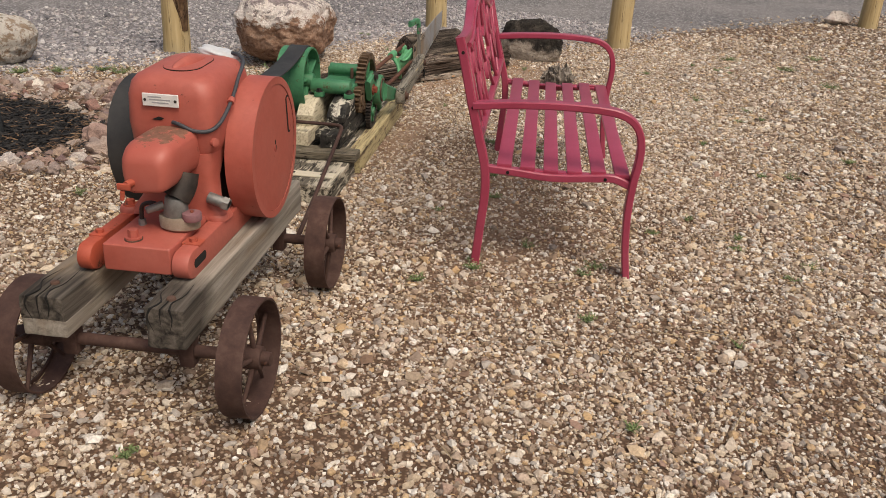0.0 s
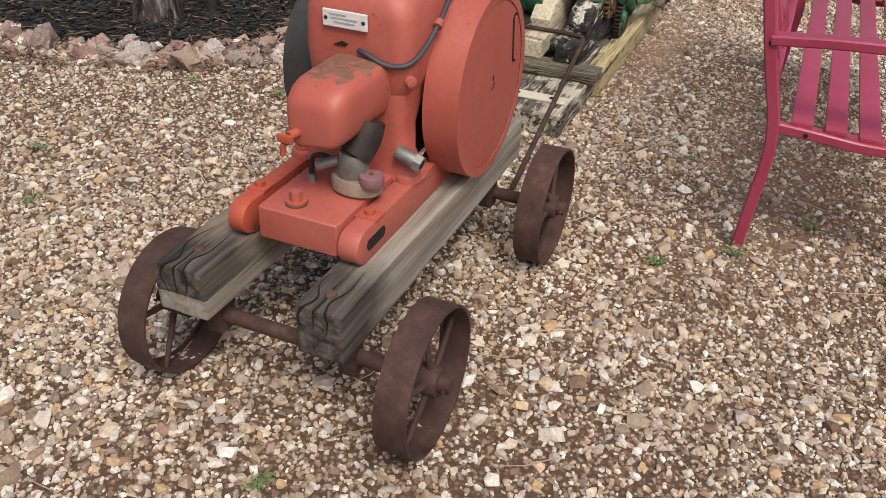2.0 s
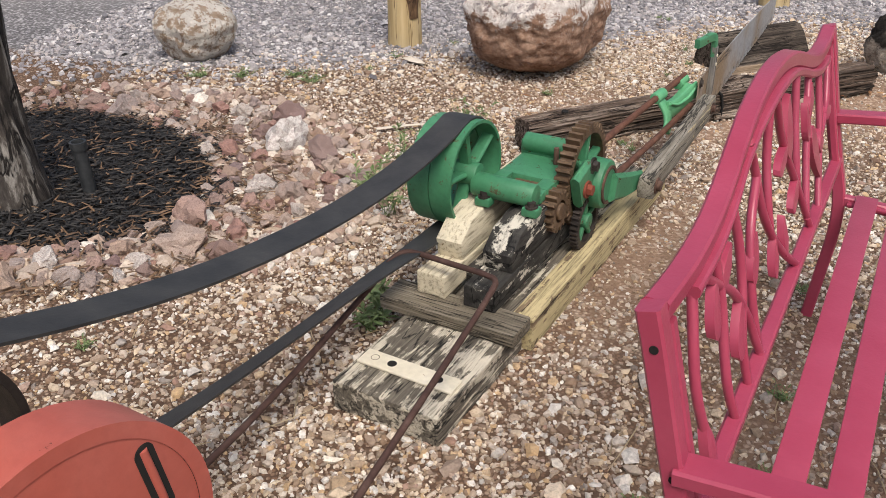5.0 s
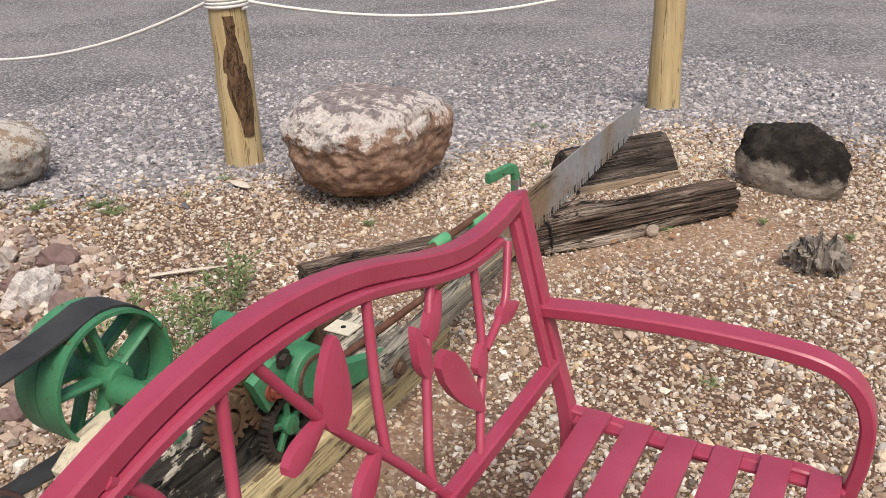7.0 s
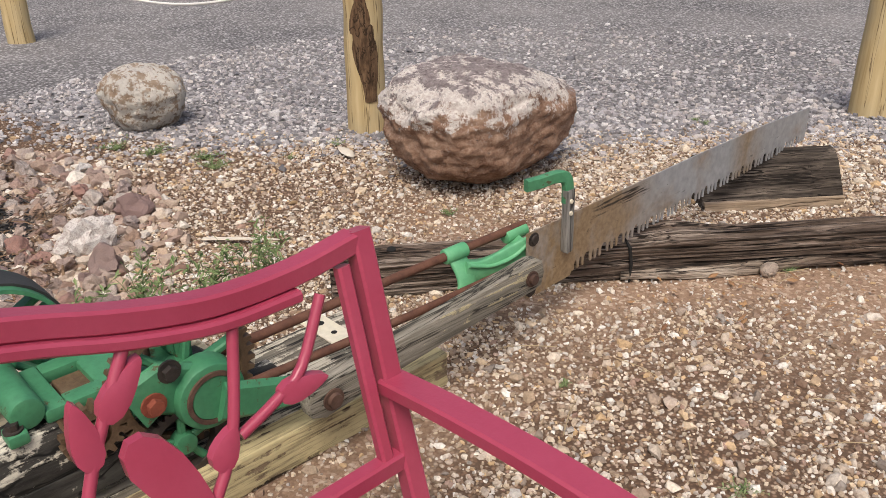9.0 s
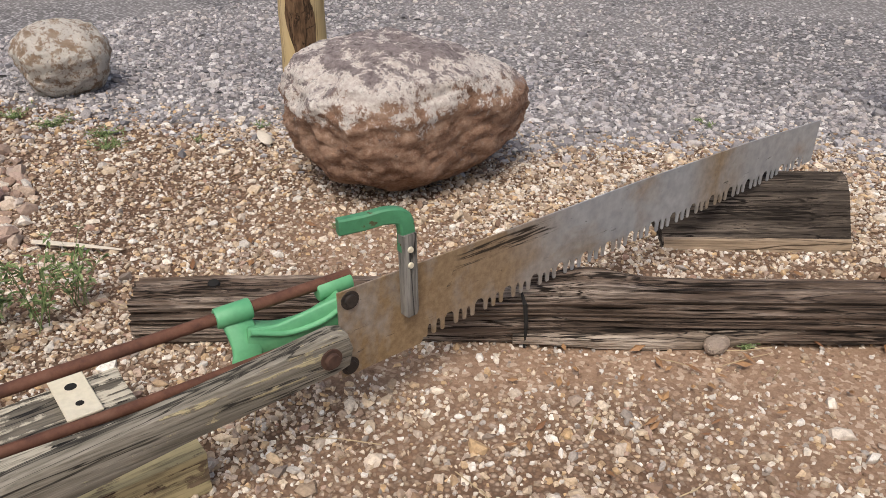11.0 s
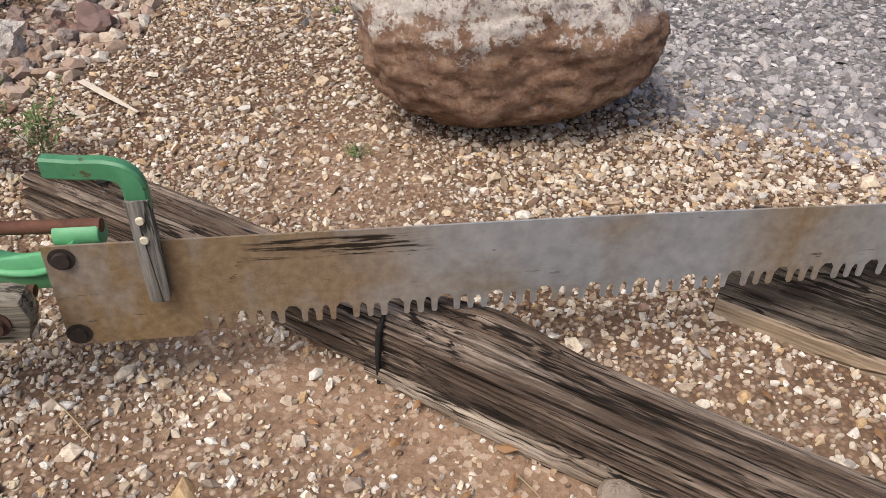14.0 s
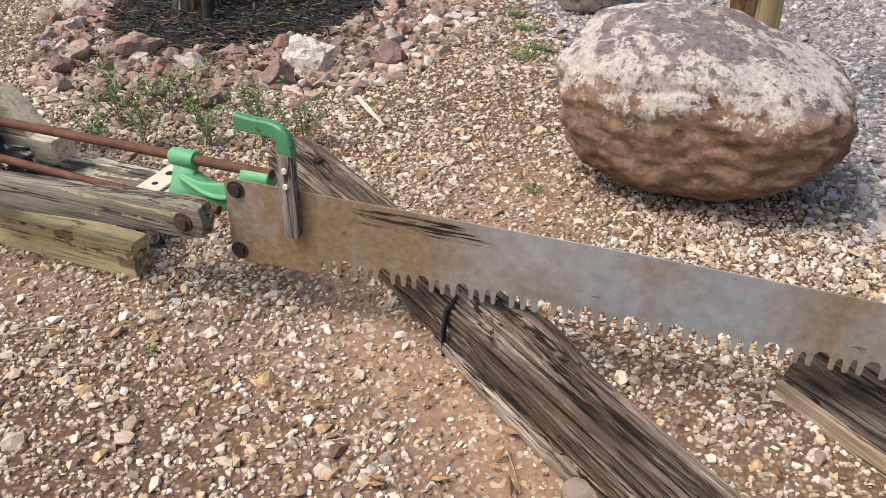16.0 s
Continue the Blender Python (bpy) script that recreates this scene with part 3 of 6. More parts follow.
def loft(rings, bm=None):
    """Skin over rings of equal length, closed at both ends."""
    bm = bm or bmesh.new()
    loops = [[bm.verts.new(p) for p in r] for r in rings]
    n = len(loops[0])
    for a, b in zip(loops, loops[1:]):
        for i in range(n):
            bm.faces.new((a[i], a[(i + 1) % n], b[(i + 1) % n], b[i]))
    bm.faces.new(loops[0][::-1])
    bm.faces.new(loops[-1])
    return bm


def round_rect(x0, x1, y0, y1, r, n=5):
    out = []
    for cx, cy, a0 in ((x1 - r, y1 - r, 0), (x0 + r, y1 - r, 90), (x0 + r, y0 + r, 180), (x1 - r, y0 + r, 270)):
        for i in range(n + 1):
            a = radians(a0 + 90 * i / n)
            out.append((cx + r * math.cos(a), cy + r * math.sin(a)))
    return out


def rough_up(bm, amount, scale, seed=0.0):
    for v in bm.verts:
        v.co += noise.noise_vector(v.co * scale + Vector((seed, seed * 1.7, 3.1))) * amount


def timber(x0, x1, y0, y1, z0, z1, wob=0.004, cuts=5, bevel=0.006, seed=0.0):
    bm = box(x0, x1, y0, y1, z0, z1, 0)
    bmesh.ops.subdivide_edges(bm, edges=bm.edges[:], cuts=cuts, use_grid_fill=True)
    rough_up(bm, wob, 14, seed)
    sharp = [e for e in bm.edges if len(e.link_faces) == 2 and e.calc_face_angle(0) > 0.9]
    bmesh.ops.bevel(bm, geom=sharp, offset=bevel, segments=2, affect="EDGES", profile=0.6)
    return bm


def bolt(x, y, z, r, h, axis=0, sign=1, hexed=True, bm=None):
    """A washer and a bolt head on a face that looks along an axis."""
    d = Vector((0, 0, 0))
    d[axis] = sign
    p = Vector((x, y, z))
    bm = cyl(p, p + d * h * 0.3, r * 1.45, None, 18, 0, bm)
    cyl(p, p + d * h, r, r * 0.92, 6 if hexed else 16, 0, bm)
    return bm


def rock_bm(seed, dims, sub=3, rough=0.22, flat=0.0, facets=0):
    """A stone: a ball cut by random planes and worn by noise."""
    rnd = random.Random(seed)
    bm = bmesh.new()
    bmesh.ops.create_icosphere(bm, subdivisions=sub, radius=1.0)
    planes = []
    for _ in range(facets):
        n = Vector((rnd.uniform(-1, 1), rnd.uniform(-1, 1), rnd.uniform(-0.6, 1))).normalized()
        planes.append((n, rnd.uniform(0.55, 0.85)))
    off = Vector((seed * 3.7, seed * 1.3, seed * 7.1))
    for v in bm.verts:
        c = v.co.copy()
        for n, d in planes:
            over = c.dot(n) - d
            if over > 0:
                c -= n * over * 0.9
        c *= 1 + rough * noise.noise(c * 1.6 + off) + rough * 0.45 * noise.noise(c * 4.0 + off) + rough * 0.2 * noise.noise(c * 9.0 + off)
        if flat and c.z < -flat:
            c.z = -flat + (c.z + flat) * 0.15
        v.co = Vector((c.x * dims[0], c.y * dims[1], c.z * dims[2]))
    return bm

# ---- ground ----
ROAD_X = [-12, -3.6, -2.9, -2.45, -1.5, -1.15, -0.6, 0.5, 2.3, 4.5, 12]
ROAD_Y = [4.9, 5.9, 6.3, 6.8, 7.55, 8.2, 8.75, 8.8, 10.3, 12.2, 17]
BED = Vector((-2.95, 4.62))


def road_at(x, y):
    """Metres beyond the edge of the grey road."""
    return y - np.interp(x, ROAD_X, ROAD_Y)


def bed_at(x, y):
    """How far out from the mulch bed's middle; 1 is the inner edge of its stones."""
    return np.hypot((np.asarray(x) - BED.x) / 0.92, (np.asarray(y) - BED.y) / 0.66)


def bare_at(x, y):
    """Worn earth with few stones, 0 to 1."""
    a = np.exp(-(((np.asarray(x) - 0.15) / 0.55) ** 2 + ((np.asarray(y) - 7.08) / 0.55) ** 2))
    b = np.exp(-(((np.asarray(x) + 0.42) / 0.13) ** 2 + ((np.asarray(y) - 5.2) / 0.7) ** 2))
    c = 0.45 * np.exp(-(((np.asarray(x) + 0.45) / 0.25) ** 2 + ((np.asarray(y) - 6.35) / 0.35) ** 2))
    d = 0.75 * np.exp(-(((np.asarray(x) - 0.2) / 0.3) ** 2 + ((np.asarray(y) - 4.3) / 0.8) ** 2))
    e = 0.8 * np.exp(-(((np.asarray(x) + 1.25) / 0.4) ** 2 + ((np.asarray(y) - 6.5) / 0.3) ** 2))
    # earth washed bare along the log
    side = (np.asarray(x) + 0.6) * 0.812 - (np.asarray(y) - 6.6) * 0.583
    along = (np.asarray(x) + 0.6) * 0.583 + (np.asarray(y) - 6.6) * 0.812
    f = 0.85 * np.exp(-(((side - 0.15) / 0.09) ** 2)) * np.exp(-((along / 0.85) ** 6))
    return np.clip(a + b + c + d + e + f, 0, 1)


def height_at(x, y):
    """The slight lie of the land."""
    return -0.006 + 0.006 * np.sin(1.7 * x + 0.6) * np.cos(1.3 * y) - 0.03 * np.clip(road_at(x, y) - 0.4, 0, 1)


def build_ground():
    near = np.arange(-6, 8.01, 0.1)
    far = np.array([8.5, 9.5, 11, 13, 16, 20, 30, 60, 150, 600])
    xs = np.concatenate([-far[::-1], near[near <= 6.01], far[1:] - 1])
    ys = np.concatenate([-far[::-1], np.arange(-6, 12.01, 0.1), far[3:]])
    gx, gy = np.meshgrid(xs, ys, indexing="ij")
    gz = height_at(gx, gy)
    nx, ny = gx.shape
    verts = np.stack([gx, gy, gz], -1).reshape(-1, 3)
    idx = np.arange(nx * ny).reshape(nx, ny)
    faces = np.stack([idx[:-1, :-1], idx[1:, :-1], idx[1:, 1:], idx[:-1, 1:]], -1).reshape(-1, 4)
    me = bpy.data.meshes.new("ground")
    me.from_pydata(verts.tolist(), [], faces.tolist())
    fx, fy = gx.ravel(), gy.ravel()
    for key, val in (("road", np.clip(0.5 + road_at(fx, fy) / 0.9, 0, 1)), ("mulch", np.clip(0.5 + (1.06 - bed_at(fx, fy)) * 1.6, 0, 1)), ("bare", bare_at(fx, fy))):
        at = me.attributes.new(key, "FLOAT", "POINT")
        at.data.foreach_set("value", val.astype(np.float32))
    me.materials.append(M_GROUND)
    for p in me.polygons:
        p.use_smooth = True
    tagged(new("ground", me), "sandy ground of tan gravel meeting a grey gravel road", "ground", "", "structure")


build_ground()


def scatter(name, xy, radii, material, label, category, flat=(0.45, 0.85), sink=0.15, seed=1, fine=False):
    """Many small stones in one mesh; each is a lump of its own shape."""
    g = np.random.default_rng(seed)
    bm = bmesh.new()
    if fine:
        low, top = ([bm.verts.new((r * math.cos(2 * math.pi * (i + o) / 5), r * math.sin(2 * math.pi * (i + o) / 5), z)) for i in range(5)] for r, z, o in ((1.0, -0.45, 0.0), (0.72, 0.62, 0.5)))
        for i in range(5):
            bm.faces.new((low[i], low[(i + 1) % 5], top[i]))
            bm.faces.new((top[i], low[(i + 1) % 5], top[(i + 1) % 5]))
        for i in (1, 2, 3):
            bm.faces.new((top[0], top[i], top[i + 1]))
        bm.verts.index_update()
    else:
        bmesh.ops.create_icosphere(bm, subdivisions=1, radius=1.0)
    base = np.array([v.co[:] for v in bm.verts])
    tris = np.array([[v.index for v in f.verts] for f in bm.faces])
    bm.free()
    n, k = len(xy), len(base)
    pts = base[None] * (1 + g.uniform(-0.45, 0.30, (n, k, 1)))
    pts = pts * np.stack([g.uniform(0.8, 1.5, n), g.uniform(0.65, 1.1, n), g.uniform(*flat, n)], -1)[:, None]
    a, b = g.uniform(0, 2 * np.pi, n), g.normal(0, 0.4, n)
    cb, sb = np.cos(b)[:, None], np.sin(b)[:, None]
    y, z = pts[..., 1] * cb - pts[..., 2] * sb, pts[..., 1] * sb + pts[..., 2] * cb
    ca, sa = np.cos(a)[:, None], np.sin(a)[:, None]
    x, y = pts[..., 0] * ca - y * sa, pts[..., 0] * sa + y * ca
    out = np.stack([x, y, z], -1) * radii[:, None, None]
    out[..., 0] += xy[:, :1]
    out[..., 1] += xy[:, 1:2]
    out[..., 2] += (height_at(xy[:, 0], xy[:, 1]) + radii * sink)[:, None]
    faces = (tris[None] + (np.arange(n) * k)[:, None, None]).reshape(-1, 3)
    me = bpy.data.meshes.new(name)
    me.vertices.add(n * k)
    me.vertices.foreach_set("co", out.astype(np.float32).ravel())
    me.loops.add(len(faces) * 3)
    me.loops.foreach_set("vertex_index", faces.astype(np.int32).ravel())
    me.polygons.add(len(faces))
    me.polygons.foreach_set("loop_start", np.arange(0, len(faces) * 3, 3, dtype=np.int32))
    me.update(calc_edges=True)
    me.shade_flat()
    me.materials.append(material)
    return tagged(new(name, me), label, category, "", "stuff")


def stony(x, y, g, bare_cut):
    """Which of many random places hold a stone: thick along the machine and the way past it, thin where earth shows."""
    d = np.hypot(np.maximum(np.abs(x + 0.1) - 1.5, 0), np.maximum(y - 8.0, 0))
    patch = 0.72 + 0.28 * np.sin(3.1 * x + 1.3 * np.sin(2.3 * y)) * np.sin(2.7 * y + 0.7)
    keep = (road_at(x, y) + g.normal(0, 0.2, len(x)) < 0.12) & (bed_at(x, y) > 1.0)
    return keep & (g.uniform(0, 1, len(x)) < np.exp(-d / 2.2) * patch * (1 - bare_cut * bare_at(x, y)))


def lognormal(g, mid, spread, low, high, n):
    return np.clip(np.exp(g.normal(np.log(mid), spread, n)), low, high)


def build_gravel():
    g = np.random.default_rng(5)
    # the larger stones, the usual ones and the grit between them
    n = 34000
    x, y = g.uniform(-3.9, 3.9, n), g.uniform(0.9, 9.8, n)
    xy = np.stack([x, y], -1)[stony(x, y, g, 0.97)]
    scatter("gravel", xy, lognormal(g, 0.0125, 0.28, 0.009, 0.028, len(xy)), M_TAN, "loose tan and cream crushed gravel on the ground", "gravel", (0.5, 0.9), 0.3, 6)
    n = 235000
    x, y = g.uniform(-3.6, 3.6, n), g.uniform(0.9, 9.6, n)
    xy = np.stack([x, y], -1)[stony(x, y, g, 0.93)]
    scatter("small_gravel", xy, lognormal(g, 0.0074, 0.25, 0.005, 0.013, len(xy)), M_TAN, "small tan and cream gravel on the ground", "gravel", (0.55, 0.95), 0.35, 10, True)
    n = 260000
    x, y = g.uniform(-2.6, 2.6, n), g.uniform(1.0, 8.6, n)
    xy = np.stack([x, y], -1)[stony(x, y, g, 0.6)]
    scatter("fine_gravel", xy, lognormal(g, 0.0046, 0.25, 0.003, 0.007, len(xy)), M_TAN, "fine tan grit between larger gravel stones", "gravel", (0.6, 1.0), 0.4, 8, True)
    n = 44000
    x, y = g.uniform(1.4, 6.0, n), g.uniform(1.6, 13, n)
    keep = (road_at(x, y) + g.normal(0, 0.25, n) < 0.1) & (g.uniform(0, 1, n) < 0.75)
    xy = np.stack([x, y], -1)[keep]
    scatter("far_gravel", xy, lognormal(g, 0.0115, 0.35, 0.006, 0.03, len(xy)), M_TAN, "loose tan gravel towards the far posts", "gravel", (0.5, 0.9), 0.3, 9, True)
    n = 150000
    x, y = g.uniform(-6, 3, n), g.uniform(5, 13, n)
    road = road_at(x, y) + g.normal(0, 0.22, n)
    keep = (road > -0.1) & (g.uniform(0, 1, n) < np.exp(-np.clip(road - 0.7, 0, 9) / 1.6)) & (np.hypot((x + 1.4) / 3.6, (y - 7.4) / 3.6) < 1)
    xy = np.stack([x, y], -1)[keep]
    scatter("road_gravel", xy, lognormal(g, 0.0108, 0.36, 0.005, 0.035, len(xy)), M_GREY, "loose grey crushed gravel of the road", "gravel", (0.5, 0.9), 0.25, 7, True)


build_gravel()


# ---- weathered iron-wheeled wagon ----
def build_wagon():
    w = thing("engine_wagon", (-0.68, 2.88, 0), "small wagon of grey timbers on rusty iron wheels standing on gravel", "wagon")
    for x0, x1, yb, s, mat in ((-0.942, -0.824, 2.48, 1.0, M_BEAMLEFT), (-0.610, -0.508, 2.46, 5.0, M_BEAM)):
        bm = timber(x0, x1, 2.402, 3.42, 0.213, 0.327, 0.004, 9, 0.006, s)
        beam = part("beam", bm, mat, w, "grey split timber beam with a blackened end", 40)
        cap = bmesh.new()
        xc = (x0 + x1) / 2 - 0.005
        cyl((xc, yb, 0.322), (xc, yb, 0.333), 0.014, 0.011, 14, 0.002, cap)
        part("bolt_head", cap, M_BROWNIRON, beam, "rusty bolt head", 40)
        crack = bmesh.new()
        for dx, y1, wid in ((-0.030, 2.57, 1.2), (0.020, 2.60, 1.0), (-0.004, 2.52, 0.7)):
            line = smooth_line([(xc + dx, 2.401, 0.3265), (xc + dx * 0.6, 2.44, 0.3275), (xc + dx * 1.3, 2.49, 0.3275), (xc + dx * 0.9, y1, 0.3265)], 4)
            sweep(line, rect(0.0035 * wid, 0.003, 0.0005), (1, 0, 0), crack, [1.5 - 1.3 * q / (len(line) - 1) for q in range(len(line))])
            line = smooth_line([(xc + dx, 2.4015, 0.327), (xc + dx * 1.3, 2.4005, 0.30), (xc + dx * 0.8, 2.4015, 0.26)], 4)
            sweep(line, rect(0.0035 * wid, 0.003, 0.0005), (1, 0, 0), crack, [1.5 - 1.3 * q / (len(line) - 1) for q in range(len(line))])
        part("split", crack, M_HOLE, beam)
    for y in (2.495, 3.275):
        axle = part("axle", cyl((-1.01, y, 0.160), (-0.335, y, 0.160), 0.017, None, 20), M_RUST, w, "", 40)
        for x in (-0.87, -0.545):
            part("axle_clamp", box(x - 0.02, x + 0.02, y - 0.022, y + 0.022, 0.118, 0.232, 0.006), M_RUST, axle, "", 40)
        for x, s in ((-0.378, 1), (-0.972, -1)):
            a0 = 0.35 if y < 3 else 0.9
            wheel = part("wheel", ring_x(x - 0.034, x + 0.034, y, 0.160, 0.160, 0.154, 56), M_RUST, w, "rusty iron wheel with a broad flat rim", 40)
            bm = ring_x(x - 0.030, x - 0.026, y, 0.160, 0.1545, 0.142, 56)
            part("rim_flange", bm, M_RUST, wheel, "", 40)
            for i in range(5):
                a = a0 + 2 * math.pi * i / 5
                p0 = Vector((x + s * 0.012, y + 0.028 * math.cos(a), 0.160 + 0.028 * math.sin(a)))
                p1 = Vector((x - s * 0.004, y + 0.156 * math.cos(a), 0.160 + 0.156 * math.sin(a)))
                part("spoke", cyl(p0, p1, 0.0075, 0.0055, 10), M_RUST, wheel, "", 60)
            hub = cyl((x - 0.035, y, 0.160), (x + 0.035, y, 0.160), 0.032, None, 24, 0.005)
            cyl((x + s * 0.03, y, 0.160), (x + s * 0.058, y, 0.160), 0.021, 0.018, 18, 0.003, hub)
            part("hub", hub, M_RUST, wheel, "", 40)
            part("cotter_pin", cyl((x + s * 0.05, y - 0.028, 0.160), (x + s * 0.05, y + 0.028, 0.160), 0.003, None, 8), M_RUSTROD, wheel, "", 60)
    pull = smooth_line([(-0.86, 3.30, 0.15), (-0.885, 3.75, 0.145), (-0.915, 4.25, 0.20), (-0.925, 4.40, 0.228), (-0.91, 4.445, 0.237), (-0.87, 4.452, 0.242), (-0.76, 4.44, 0.247), (-0.645, 4.432, 0.248), (-0.608, 4.42, 0.245), (-0.597, 4.37, 0.236), (-0.585, 4.2, 0.205), (-0.54, 3.7, 0.15), (-0.49, 3.30, 0.15)], 6)
    part("pull_bar", sweep(pull, round_prof(0.0085, 10)), M_RUST, w, "bent rusty iron rod", 60)


build_wagon()


# ---- red engine ----
def build_engine():
    e = thing("stationary_engine", (-0.69, 2.9, 0.327), "old red-painted hopper-cooled stationary engine bolted on timbers", "engine")
    for x0, x1, sg in ((-0.862, -0.822, -1), (-0.60, -0.553, 1)):
        prof = [(2.585, 0.329)] + [(2.585 + 0.038 * math.cos(a), 0.367 + 0.038 * math.sin(a)) for a in [math.pi * (1.5 - i / 8) for i in range(9)]] + [(2.62, 0.405), (3.33, 0.405), (3.33, 0.329)]
        rail = part("base_rail", slab(prof, 0, x0, x1, 0.005), M_RED if sg > 0 else M_REDTOP, e, "red cast side rail with a rounded nose", 35)
        xs = x1 + 0.0012 if sg > 0 else x0 - 0.0012
        slot = [(2.60 + 0.012 * math.cos(a) + (0.055 if math.cos(a) > 0 else 0), 0.366 + 0.013 * math.sin(a)) for a in [2 * math.pi * i / 20 for i in range(20)]]
        part("slot", slab(slot, 0, min(xs, xs - sg * 0.02), max(xs, xs - sg * 0.02)), M_HOLE, rail)
        part("rail_bolt", bolt((x0 + x1) / 2, 2.645, 0.404, 0.012, 0.014, 2), M_REDTOP, rail, "", 35)
        part("pad", box(x0 - 0.002, x1 + 0.002, 2.625, 2.668, 0.40, 0.4085, 0.003), M_REDTOP, rail, "", 35)
    tank = part("fuel_tank", box(-0.790, -0.604, 2.556, 2.93, 0.342, 0.418, 0.008, 3), M_RED, e, "flat red fuel tank", 35)
    plug = bolt(-0.722, 2.60, 0.417, 0.015, 0.03, 2)
    part("tank_plug", plug, M_RED, tank, "", 30)
    part("plug_washer", cyl((-0.722, 2.60, 0.417), (-0.722, 2.60, 0.4215), 0.024, None, 24), M_BROWNIRON, tank, "", 30)
    pipe = smooth_line([(-0.745, 2.70, 0.418), (-0.745, 2.70, 0.45), (-0.74, 2.70, 0.475), (-0.715, 2.695, 0.488), (-0.68, 2.685, 0.488)], 6)
    part("fuel_pipe", sweep(pipe, round_prof(0.006, 10)), M_DARKIRON, tank, "thin dark fuel pipe", 60)
    part("pipe_nut", cyl((-0.745, 2.70, 0.417), (-0.745, 2.70, 0.436), 0.011, 0.010, 6), M_GALV, tank)
    # water hopper: narrow waist rising into a broad rounded box
    rings = []
    for z, x0, x1, y0, y1, r in ((0.585, -0.795, -0.585, 2.815, 3.09, 0.035), (0.62, -0.812, -0.568, 2.80, 3.11, 0.04), (0.68, -0.817, -0.563, 2.795, 3.12, 0.042), (0.755, -0.815, -0.564, 2.797, 3.12, 0.045), (0.785, -0.809, -0.570, 2.803, 3.114, 0.05), (0.802, -0.796, -0.583, 2.816, 3.10, 0.05), (0.812, -0.775, -0.604, 2.838, 3.08, 0.05), (0.816, -0.74, -0.64, 2.875, 3.045, 0.045)):
        rings.append([(x, y, z + 0.012 * max(0.0, (y - 2.8) / 0.32) * (z > 0.7)) for x, y in round_rect(x0, x1, y0, y1, r, 6)])
    hop = part("water_hopper", loft(rings), M_RED, e, "red cast-iron water hopper", 50)
    lid = [(x, y) for x, y in round_rect(-0.738, -0.632, 2.858, 3.04, 0.051, 8)]

    def crown(y):
        return 0.816 + 0.0375 * (y - 2.8)

    part("lid", loft([[(x, y, crown(y) - 0.004) for x, y in lid], [(x, y, crown(y) + 0.0018) for x, y in lid]]), M_RED, hop, "oval red hopper lid", 35)
    ringl = [(x, y) for x, y in round_rect(-0.7395, -0.6305, 2.8565, 3.0415, 0.0525, 8)]
    part("lid_gap", loft([[(x, y, crown(y) - 0.004) for x, y in ringl], [(x, y, crown(y) + 0.0008) for x, y in ringl]]), M_HOLE, hop)
    ridge = []
    for i in range(13):
        t = i / 12
        y = 2.872 + 0.155 * t
        half, h = 0.004 + 0.015 * math.sin(math.pi * t) ** 0.6, 0.003 + 0.021 * math.sin(math.pi * t) ** 0.8
        xm = -0.70 + 0.03 * t
        ridge.append([(xm + half * math.cos(q), y, crown(y) - 0.001 + h * math.sin(q)) for q in [math.pi * j / 8 for j in range(9)]])
    part("lid_grip", loft(ridge), M_RED, hop, "", 50)
    plate = part("name_plate", box(-0.755, -0.653, 2.7875, 2.7935, 0.732, 0.767, 0.0015, 1), M_SIGN, hop, "white metal name plate with two rivets", 30)
    for x in (-0.747, -0.661):
        part("rivet", cyl((x, 2.7865, 0.7495), (x, 2.790, 0.7495), 0.0042, None, 12), M_DARKIRON, plate)
    bars = bmesh.new()
    for z, a, b in ((0.7585, -0.738, -0.70), (0.751, -0.735, -0.675), (0.743, -0.728, -0.68)):
        box(a, b, 2.7868, 2.788, z - 0.0018, z + 0.0018, 0, 1, bars)
    part("worn_print", bars, M_SIGNINK, plate)
    # crankcase, front column and feet
    rings = []
    for z, x0, x1, y0, y1, r in ((0.405, -0.84, -0.545, 2.80, 2.88, 0.025), (0.425, -0.825, -0.555, 2.802, 2.88, 0.025), (0.46, -0.80, -0.578, 2.806, 2.885, 0.025), (0.52, -0.795, -0.584, 2.806, 2.90, 0.03), (0.60, -0.80, -0.578, 2.804, 2.95, 0.035)):
        rings.append([(x, y, z) for x, y in round_rect(x0, x1, y0, y1, r, 5)])
    case = part("crankcase", loft(rings), M_RED, e, "", 45)
    # Added box; its dark colour carries the shadow and black of the engine's interior.
    part("cylinder_block", box(-0.775, -0.605, 2.88, 3.12, 0.40, 0.60, 0.02, 3), M_DARKIRON, e, "dark box standing in for the shadowed engine interior", 40)
    for x in (-0.842, -0.577):
        part("foot", cyl((x, 2.825, 0.40), (x, 2.825, 0.422), 0.032, 0.028, 22, 0.005), M_RED, case, "", 40)
        part("foot_bolt", bolt(x, 2.825, 0.42, 0.014, 0.018, 2), M_REDTOP, case, "", 30)
    part("boss", cyl((-0.5885, 2.828, 0.635), (-0.563, 2.812, 0.635), 0.0135, 0.012, 14, 0.002), M_RED, case, "", 40)
    # valve box on the front
    def box_ring(y, cx, cz, hw, hh, grow=0.0, lo=0.0, hi=2 * math.pi, n=32):
        oc = []
        for i in range(n):
            a = lo + (hi - lo) * i / (n if hi - lo > 6 else n - 1)
            c, sn = math.cos(a), math.sin(a)
            k = (abs(c) ** 5 + abs(sn) ** 5) ** -0.2
            low = max(0.0, -sn)
